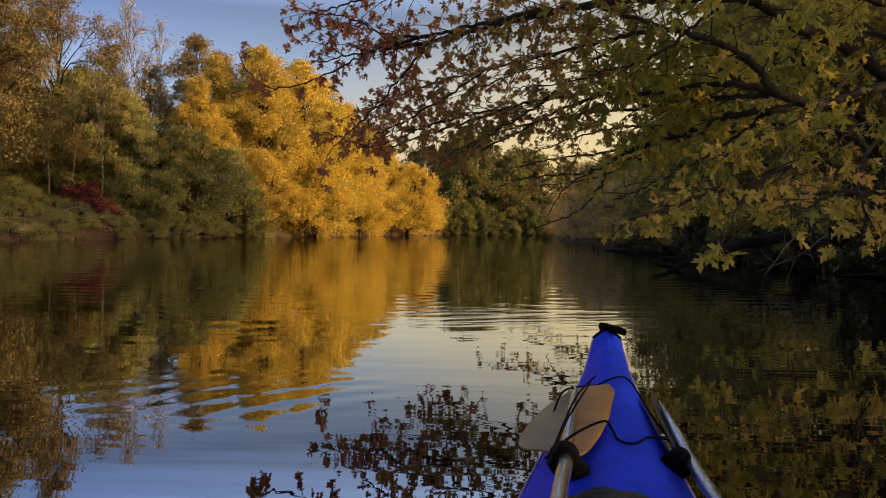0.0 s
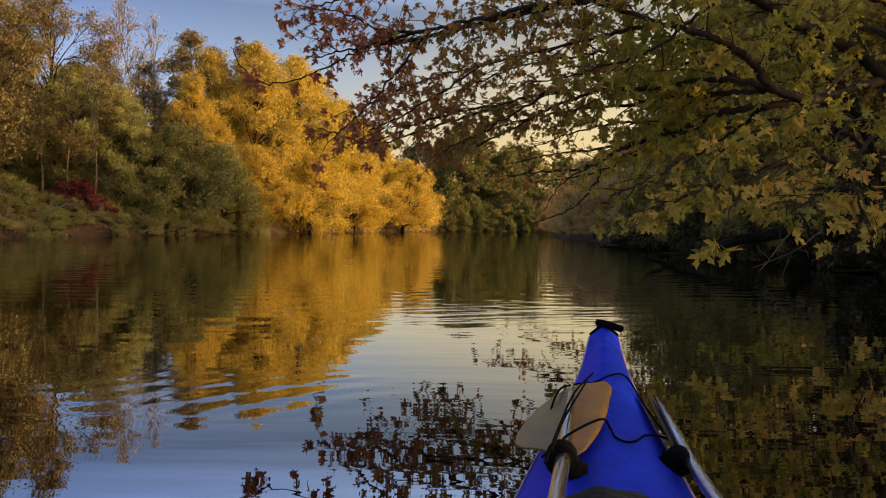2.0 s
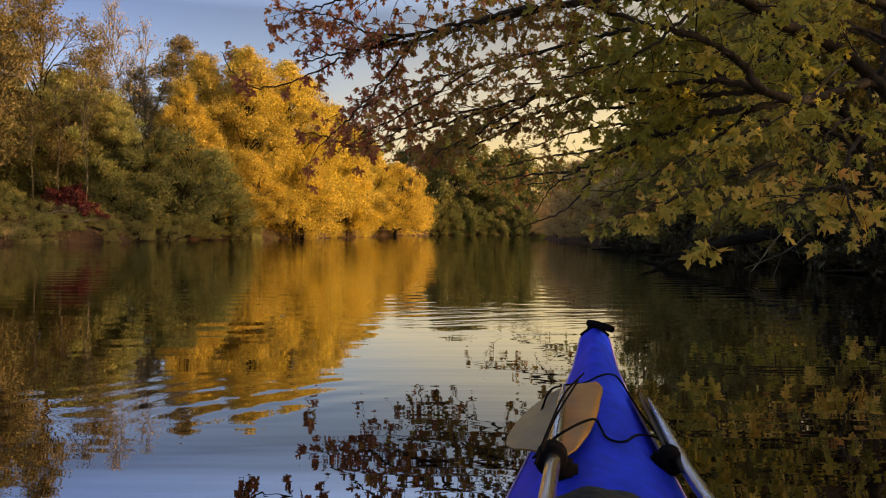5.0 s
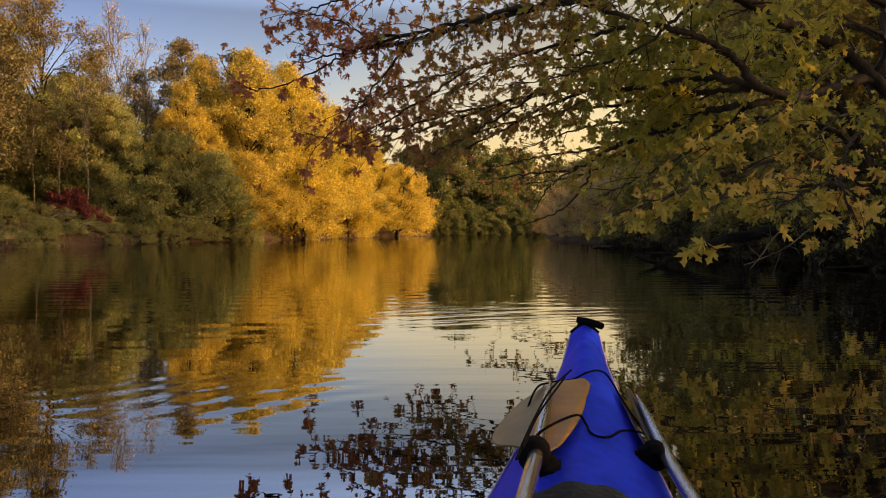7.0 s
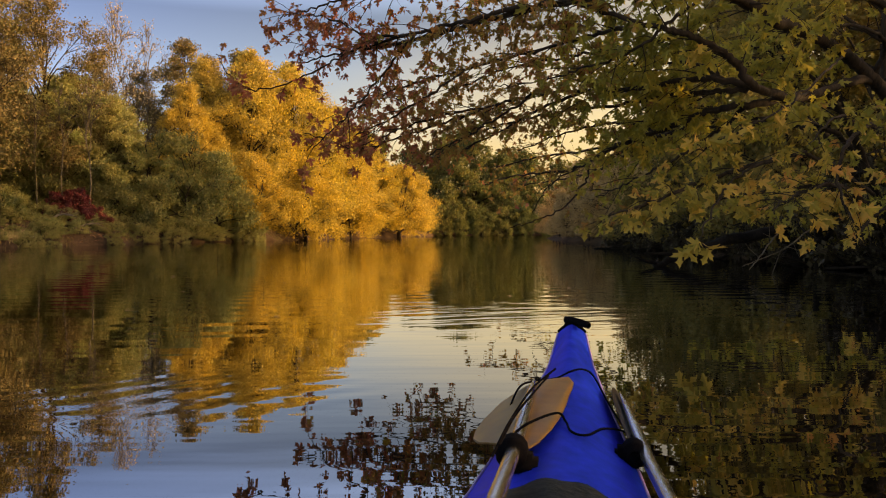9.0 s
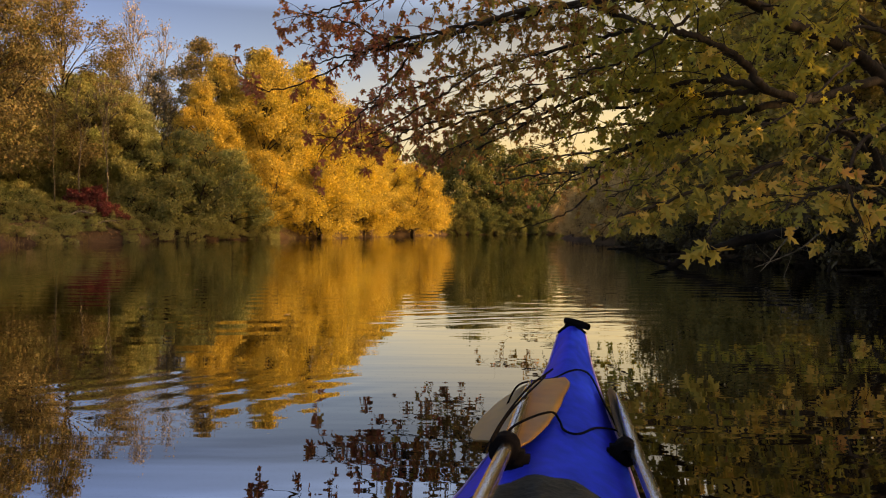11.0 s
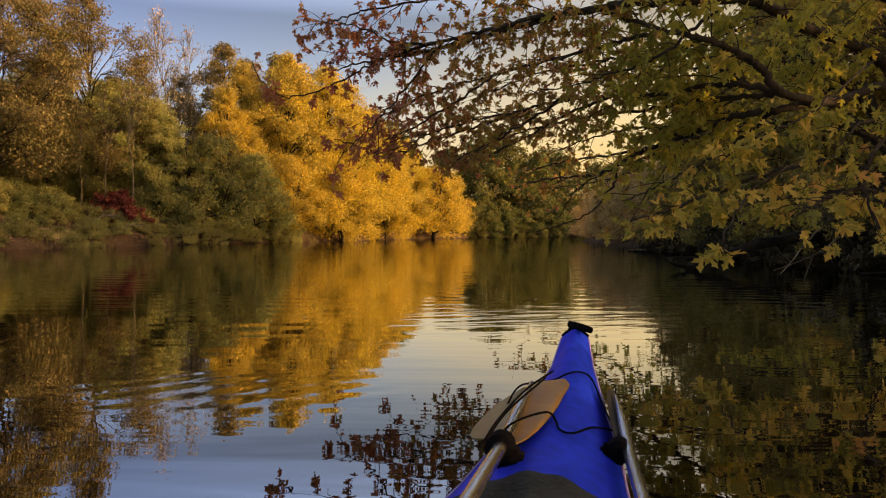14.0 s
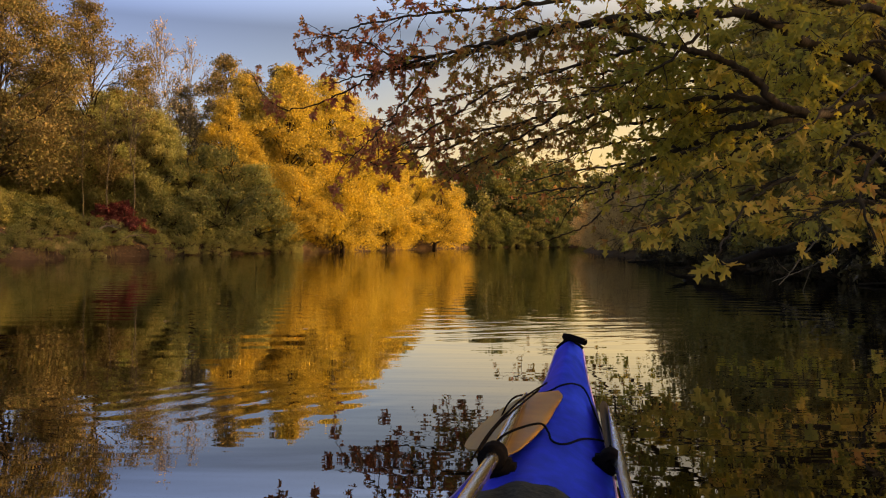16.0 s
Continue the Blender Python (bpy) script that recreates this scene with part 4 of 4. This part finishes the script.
    loop = curve([(-0.03, 2.49, 0.352), (-0.015, 2.505, 0.376), (0.01, 2.50, 0.378), (0.026, 2.49, 0.352)], 12)
    grip = np.array([(-0.026, 2.52, 0.382), (-0.024, 2.519, 0.382), (0.0, 2.505, 0.380), (0.04, 2.475, 0.373), (0.062, 2.455, 0.368), (0.064, 2.453, 0.368)])
    handle = part("handle", mesh_from("kayak_handle", *tubes([(grip, np.array([0.008, 0.0125, 0.0135, 0.0135, 0.0125, 0.008]))], 12), BLACK, True), root, "black toggle carrying handle")
    part("handle_cord", mesh_from("kayak_handle_cord", *tubes([(loop, np.full(12, 0.004))], 6), BLACK, True), handle)


def paddle(label, u0, u1, z, roll, outline, blade_mat, tail, rise=0.06):
    """Half of a spare paddle on the deck: a metal shaft that runs up the back of a spooned blade."""
    root = tagged(new("paddle"), label, "paddle", "spare paddle halves")
    root.matrix_basis = pose(0.013, 0.000, -0.002, 0.21, -0.79, -12.50)
    outline = np.array(outline)
    neck, tip = outline[0, 0], outline[-1, 0]
    stop = neck + 0.85 * (tip - neck)
    line = np.array([(u0 + (u1 - u0) * t, tail + (stop - tail) * t, z + rise * max(0, tail + (stop - tail) * t - neck) / (tip - neck)) for t in np.linspace(0, 1, 14)])
    rad = np.full(14, 0.0168)
    rad[0], rad[-3:] = 0.008, (0.014, 0.011, 0.003)
    part("shaft", mesh_from("paddle_shaft", *tubes([(line, rad)], 14), SILVER, True), root, "brushed aluminium shaft")
    ring = []
    a = radians(roll)
    for t in np.linspace(0, 1, 26):
        s = neck + (tip - neck) * t
        lo, hi = np.interp(s, outline[:, 0], outline[:, 1]), np.interp(s, outline[:, 0], outline[:, 2])
        row = []
        for q in np.linspace(0, 1, 13):
            dx = lo + (hi - lo) * q
            dz = -0.011 - 0.12 * abs(dx) - 0.9 * dx * dx
            c = u0 + (u1 - u0) * (s - tail) / (stop - tail)
            row.append((c + dx * math.cos(a) - dz * math.sin(a), s, z + rise * t + dx * math.sin(a) + dz * math.cos(a)))
        ring.append(row + [(x, y, h - 0.005) for x, y, h in row][::-1] + row[:1])
    part("blade", mesh_from("paddle_blade", *loft(ring), blade_mat, True), root, "scuffed tan blade" if blade_mat is BLADE else "dark blade")


kayak()
TAN_OUTLINE = [(1.43, -0.018, 0.018), (1.48, -0.035, 0.045), (1.53, -0.075, 0.058), (1.58, -0.12, 0.07), (1.64, -0.145, 0.08), (1.70, -0.15, 0.089), (1.77, -0.135, 0.096), (1.85, -0.10, 0.10), (1.92, -0.04, 0.107), (1.97, 0.02, 0.11), (2.0, 0.07, 0.10), (2.02, 0.088, 0.092)]
DARK_OUTLINE = [(1.60, -0.014, 0.016), (1.66, -0.03, 0.06), (1.78, -0.036, 0.085), (1.95, -0.036, 0.08), (2.08, -0.03, 0.055), (2.16, -0.015, 0.035), (2.2, 0.005, 0.02)]
paddle("silver-shafted paddle half with a tan blade, strapped on deck", -0.095, -0.092, 0.228, 9, TAN_OUTLINE, BLADE, 0.66, 0.055)
paddle("silver-shafted paddle half with a dark blade along the kayak's edge", 0.292, 0.160, 0.160, -50, DARK_OUTLINE, DARK_BLADE, 0.66, 0.05)


# ---- banks: grass, litter, wood ----
def tufts(name, label, places, blades, height, mat, seed):
    rng = np.random.default_rng(seed)
    P, A, S = [], [], []
    for x, y, r in places:
        n = int(blades * r)
        q = rng.normal(0, 0.22 * r, (n, 2)) + (x, y)
        z = land(q[:, 0], q[:, 1])
        P.append(np.column_stack([q, z - 0.03]))
        A.append(np.column_stack([rng.normal(0, 0.4, (n, 2)), np.ones(n)]))
        S.append(height * r * rng.uniform(0.5, 1.2, n))
    blade = np.array([(-0.03, 0, 0), (0.03, 0, 0), (0.02, 0.6, 0.05), (0.0, 1.0, 0.16)])
    v, f = scatter(np.concatenate(P), np.concatenate(A), np.concatenate(S), rng, blade, LEAF_FACES)
    tagged(new(name, mesh_from(name, v, f, mat)), label, "grass", kind="stuff")


def left_edge(y):
    return float(np.interp(y, [10, 30, 38, 48, 57, 72, 88, 97], [-19, -20.5, -19.5, -16, -12.6, -8, -3, 0]))


rng = np.random.default_rng(8)
tufts("bank_grass", "dry pale grass along the waterline", [(left_edge(y) - rng.uniform(0, 1) ** 1.5 * 4.5, y, rng.uniform(0.6, 1.5)) for y in rng.uniform(18, 60, 220)], 50, 0.22, GRASS, 9)


tufts("bank_grass", "mound of pale dry grass on the low bank", [(x, y, 1.1) for x, y in ((-21.5, 34.6), (-21.1, 34.9), (-20.8, 35.2), (-20.6, 35.5), (-21.2, 35.4), (-20.5, 36.0), (-20.9, 35.9), (-20.4, 36.5), (-20.3, 36.9), (-21.7, 35.0))], 120, 0.26, PALE_GRASS, 19)


def litter(name, label, box, count, mat, size, seed):
    rng = np.random.default_rng(seed)
    x, y = rng.uniform(box[0], box[1], count), rng.uniform(box[2], box[3], count)
    d = bank_distance(x, y)
    ok = (d > 0.2) & (d < 6)
    x, y = x[ok], y[ok]
    p = np.column_stack([x, y, land(x, y) + 0.015])
    a = np.column_stack([rng.normal(0, 1, (len(x), 2)), rng.normal(0, 0.15, len(x))])
    v, f = scatter(p, a, size * rng.uniform(0.6, 1.3, len(x)), rng)
    tagged(new(name, mesh_from(name, v, f, mat)), label, "leaf litter", kind="stuff")


# near-black leaf colour in place of the shade under the bank
SHADE_BRUSH = leaf_material("shade_brush_leaves", [(0.016, 0.013, 0.008), (0.04, 0.03, 0.015), (0.06, 0.052, 0.022)], 0.2)
LITTER = leaf_material("fallen_leaves", [(0.09, 0.055, 0.035), (0.21, 0.12, 0.07), (0.32, 0.21, 0.12)], 0.1)
litter("leaf_litter", "brown fallen leaves on the bank", (-27, -8, 18, 62), 26000, LITTER, 0.14, 3)
litter("leaf_litter", "brown fallen leaves under the maple", (7.3, 10.4, 3, 26), 26000, LITTER, 0.085, 4)

LOG = rough_material("bleached_wood", (0.08, 0.065, 0.05), (0.30, 0.26, 0.20), 2.0, 0.85, 0.5, (1, 1, 1), 10)
DARK_WOOD = rough_material("dark_wood", (0.004, 0.003, 0.002), (0.02, 0.015, 0.011), 3.0, 0.9, 0.5, (1, 1, 1), 8)


def branch(name, label, points, radius, mat, seed, forks=4, category="log"):
    """A fallen branch with a few broken side limbs."""
    rng = np.random.default_rng(seed)
    line = curve(points, 20)
    line[1:-1] += rng.normal(0, min(0.03, 0.3 * radius), (18, 3))
    root = tagged(new(name), label, category)
    part("stem", mesh_from(name + "_stem", *tubes([(line, np.linspace(radius, radius * 0.35, 20))], 8), mat, True), root)
    for _ in range(forks):
        k = int(rng.integers(5, 18))
        d = unit(unit(line[k + 1] - line[k]) + rng.normal(0, 0.6, 3) + np.array([0, 0, 0.3]))
        reach = rng.uniform(0.3, 0.9)
        side = [(np.array([line[k], line[k] + d * reach * 0.5 + rng.normal(0, 0.03, 3), line[k] + d * reach]), np.array([radius * 0.4, radius * 0.28, radius * 0.1]))]
        part("side_branch", mesh_from(name + "_side", *tubes(side, 6), mat, True), root)
    return root


def on_land(x, y, up=0.0):
    return (x, y, float(land(x, y)) + up)


branch("fallen_log", "bleached fallen log on the leafy bank", [on_land(-21.5, 40.8, 0.08), (-20.6, 40.9, 1.72), (-19.8, 41.0, 1.58)], 0.07, LOG, 2)
branch("fallen_log", "grey fallen branch at the waterline", [on_land(-20.0, 40.6, 0.06), (-19.2, 40.9, 1.15), (-18.4, 41.3, 1.25)], 0.055, LOG, 3)
branch("driftwood", "dark branch lying in the shallow water", [(6.6, 24, 0.02), (7.6, 24.6, 0.12), (8.8, 25, 0.35)], 0.03, DARK_WOOD, 4, 6)
branch("driftwood", "dark branch lying in the shallow water", [(6, 27, 0.0), (7.4, 27.5, 0.1), (8.9, 28, 0.4)], 0.03, DARK_WOOD, 5, 6)
branch("driftwood", "dark branch reaching from the bank into the water", [(6.4, 17, -0.05), (7.4, 17.4, 0.15), (8.6, 18.2, 0.45)], 0.035, DARK_WOOD, 6, 6)
branch("driftwood", "fallen branch along the shaded waterline", [(6.8, 12.4, 0.02), (7.6, 11.8, 0.12), (9, 11.4, 0.4)], 0.025, DARK_WOOD, 7, 7)
branch("root", "dark exposed root on the shaded bank", [(8.8, 13.3, 0.5), (7.9, 13.0, 0.25), (7.1, 12.6, -0.1)], 0.05, DARK_WOOD, 8, 5, "root")
branch("root", "dark exposed root on the shaded bank", [(8.9, 12.0, 0.45), (8, 11.4, 0.22), (7.3, 10.6, -0.1)], 0.045, DARK_WOOD, 9, 5, "root")
branch("stump", "black stump at the water's edge", [(7.5, 13.8, -0.3), (7.4, 13.7, 0.4), (7.2, 13.5, 0.85)], 0.14, DARK_WOOD, 10, 5, "stump")
branch("stump", "black stump at the water's edge", [(7.8, 15.2, -0.3), (7.7, 15.1, 0.4), (7.7, 14.9, 0.75)], 0.16, DARK_WOOD, 11, 5, "stump")
branch("log", "black log leaning from the bank into the water", [(7.9, 15.0, 0.8), (6.0, 14.4, 0.5), (4.6, 14.0, 0.12), (4.1, 13.9, -0.15)], 0.13, DARK_WOOD, 12, 5)
branch("fallen_branch", "thin bare grey branch dipping from the bank", [(5.88, 11.88, 0.81), (5.44, 11.48, 0.51), (5.06, 11.08, 0.25), (4.75, 10.68, 0.11)], 0.016, PALE_BARK, 13, 3, "branch")
branch("fallen_branch", "thin bare grey branch arching over the water", [(6.30, 11.87, 0.73), (5.68, 11.37, 0.44), (5.23, 11.08, 0.30), (4.65, 10.68, 0.16)], 0.014, PALE_BARK, 14, 3, "branch")


def bare_brush(label, x, y, reach, count, seed):
    """A tangle of bare twigs that leans out from the bank."""
    rng = np.random.default_rng(seed)
    root = tagged(new("bare_brush"), label, "brush")
    base = np.array([x, y, float(land(x, y)) - 0.05])
    for _ in range(count):
        way = np.array([rng.normal(-0.7, 0.5), rng.normal(-0.2, 0.7), rng.uniform(0.3, 1.1)])
        start = base + np.array([*rng.normal(0, 0.25, 2), 0])
        long = reach * rng.uniform(0.5, 1.1)
        line = curve([start, start + way * long * 0.5, start + way * long * 0.9 + np.array([-0.12, 0, -0.25 * long])], 9)
        stem = [(line, np.linspace(0.012, 0.003, 9))]
        for _ in range(5):
            a = line[int(rng.integers(3, 9))]
            b = a + unit(way + rng.normal(0, 0.7, 3) + np.array([0, 0, -0.4])) * rng.uniform(0.15, 0.5)
            stem.append((np.array([a, 0.5 * (a + b) + rng.normal(0, 0.02, 3), b]), np.array([0.005, 0.004, 0.002])))
        part("stem", mesh_from("brush_stem", *tubes(stem, 5), DARK_WOOD, True), root)


for k, (x, y, reach) in enumerate(((7.9, 8.4, 0.7), (8, 9.6, 0.8), (7.9, 11.2, 0.8), (8, 12.6, 0.7), (8, 14.4, 0.9), (8.1, 16.5, 0.9), (8.2, 19.5, 1.0), (8.4, 7.2, 0.7))):
    bare_brush("tangle of bare dark twigs on the shaded bank", x, y, reach, 12, 60 + k)
# added shrubs hide the bank's foot, their near-black leaves standing in for its shade
fern = tree("low_shrub", "low shrub at the waterline, leaves near-black in place of shade", 38, 1.1, 0.8, 0.05, 14, 700, 0.12, SHADE_BRUSH, trunk=0.015, stems=5, category="bush")
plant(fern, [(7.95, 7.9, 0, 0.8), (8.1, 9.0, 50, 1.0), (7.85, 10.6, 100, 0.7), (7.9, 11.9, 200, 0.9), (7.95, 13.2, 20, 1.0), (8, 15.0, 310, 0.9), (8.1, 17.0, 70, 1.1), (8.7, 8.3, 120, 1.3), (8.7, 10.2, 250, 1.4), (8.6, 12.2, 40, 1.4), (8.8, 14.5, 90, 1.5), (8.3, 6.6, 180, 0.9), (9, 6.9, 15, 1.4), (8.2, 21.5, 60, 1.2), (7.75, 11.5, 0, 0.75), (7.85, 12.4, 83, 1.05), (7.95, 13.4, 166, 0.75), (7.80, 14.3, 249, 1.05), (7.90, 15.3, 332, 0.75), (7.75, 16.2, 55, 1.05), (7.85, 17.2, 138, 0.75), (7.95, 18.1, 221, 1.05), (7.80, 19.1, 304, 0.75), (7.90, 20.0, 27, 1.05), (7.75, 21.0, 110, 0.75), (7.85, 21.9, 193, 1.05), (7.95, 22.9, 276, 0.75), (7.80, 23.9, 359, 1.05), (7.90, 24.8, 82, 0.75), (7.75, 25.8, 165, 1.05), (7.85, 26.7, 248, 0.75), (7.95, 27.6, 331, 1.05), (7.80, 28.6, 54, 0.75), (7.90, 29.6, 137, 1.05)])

# slim pale trunks in the left wood
slim = tree("slim_birch", "slim pale birch trunk with few leaves", 33, 9, 1.2, 0.7, 12, 1200, 0.12, OLIVE, PALE_BARK, trunk=0.032)
plant(slim, [(-21.5, 42.9, 0, 0.9), (-20.0, 43.1, 90, 1.0), (-22.2, 41.4, 200, 0.75)])

# leaves adrift on the river
rng = np.random.default_rng(77)
drift = mesh_from("drift_leaf", LOBED * np.array([1, 1, 0.25]), LOBED_FACES, TAN)
for k in range(34):
    y = rng.uniform(4, 34)
    x = rng.uniform(-0.45 * y, min(5.0, 0.2 * y))
    if abs(x - 0.2 * y) < 0.45 and y < 4:
        continue
    ob = tagged(new("floating_leaf", drift), "curled tan leaf floating on the water", "leaf", "leaves adrift on the river")
    ob.matrix_basis = pose(x, y, 0.004, rng.uniform(-8, 8), rng.uniform(-8, 8), rng.uniform(0, 360)) @ Matrix.Scale(0.07, 4)

# pale stones at the left waterline
def stone(x, y, size, seed):
    rng = np.random.default_rng(seed)
    bm = bmesh.new()
    bmesh.ops.create_icosphere(bm, subdivisions=2, radius=size)
    for w in bm.verts:
        w.co = w.co * (1 + 0.16 * math.sin(9 * w.co.x / size + seed) * math.cos(7 * w.co.y / size))
        w.co.z *= 0.65
    ob = tagged(new("stone", bm_mesh("stone", bm, PEBBLE)), "pale wet stone at the waterline", "stone", "pale stones at the waterline")
    ob.matrix_basis = pose(x, y, float(land(x, y)) + 0.3 * size, 0, 0, float(rng.uniform(0, 360)))


PEBBLE = rough_material("pale_stone", (0.35, 0.32, 0.28), (0.75, 0.72, 0.66), 6, 0.5, 0.3, (1, 1, 1), 9, 0.4)
for k, (x, y, size) in enumerate(((-20.2, 37.2, 0.09), (-19.45, 38.5, 0.09), (-21.0, 36.2, 0.05), (-20.75, 36.6, 0.06), (-21.25, 35.9, 0.05), (-20.9, 36.4, 0.04), (-18.7, 40.3, 0.06))):
    stone(x, y, size, k)
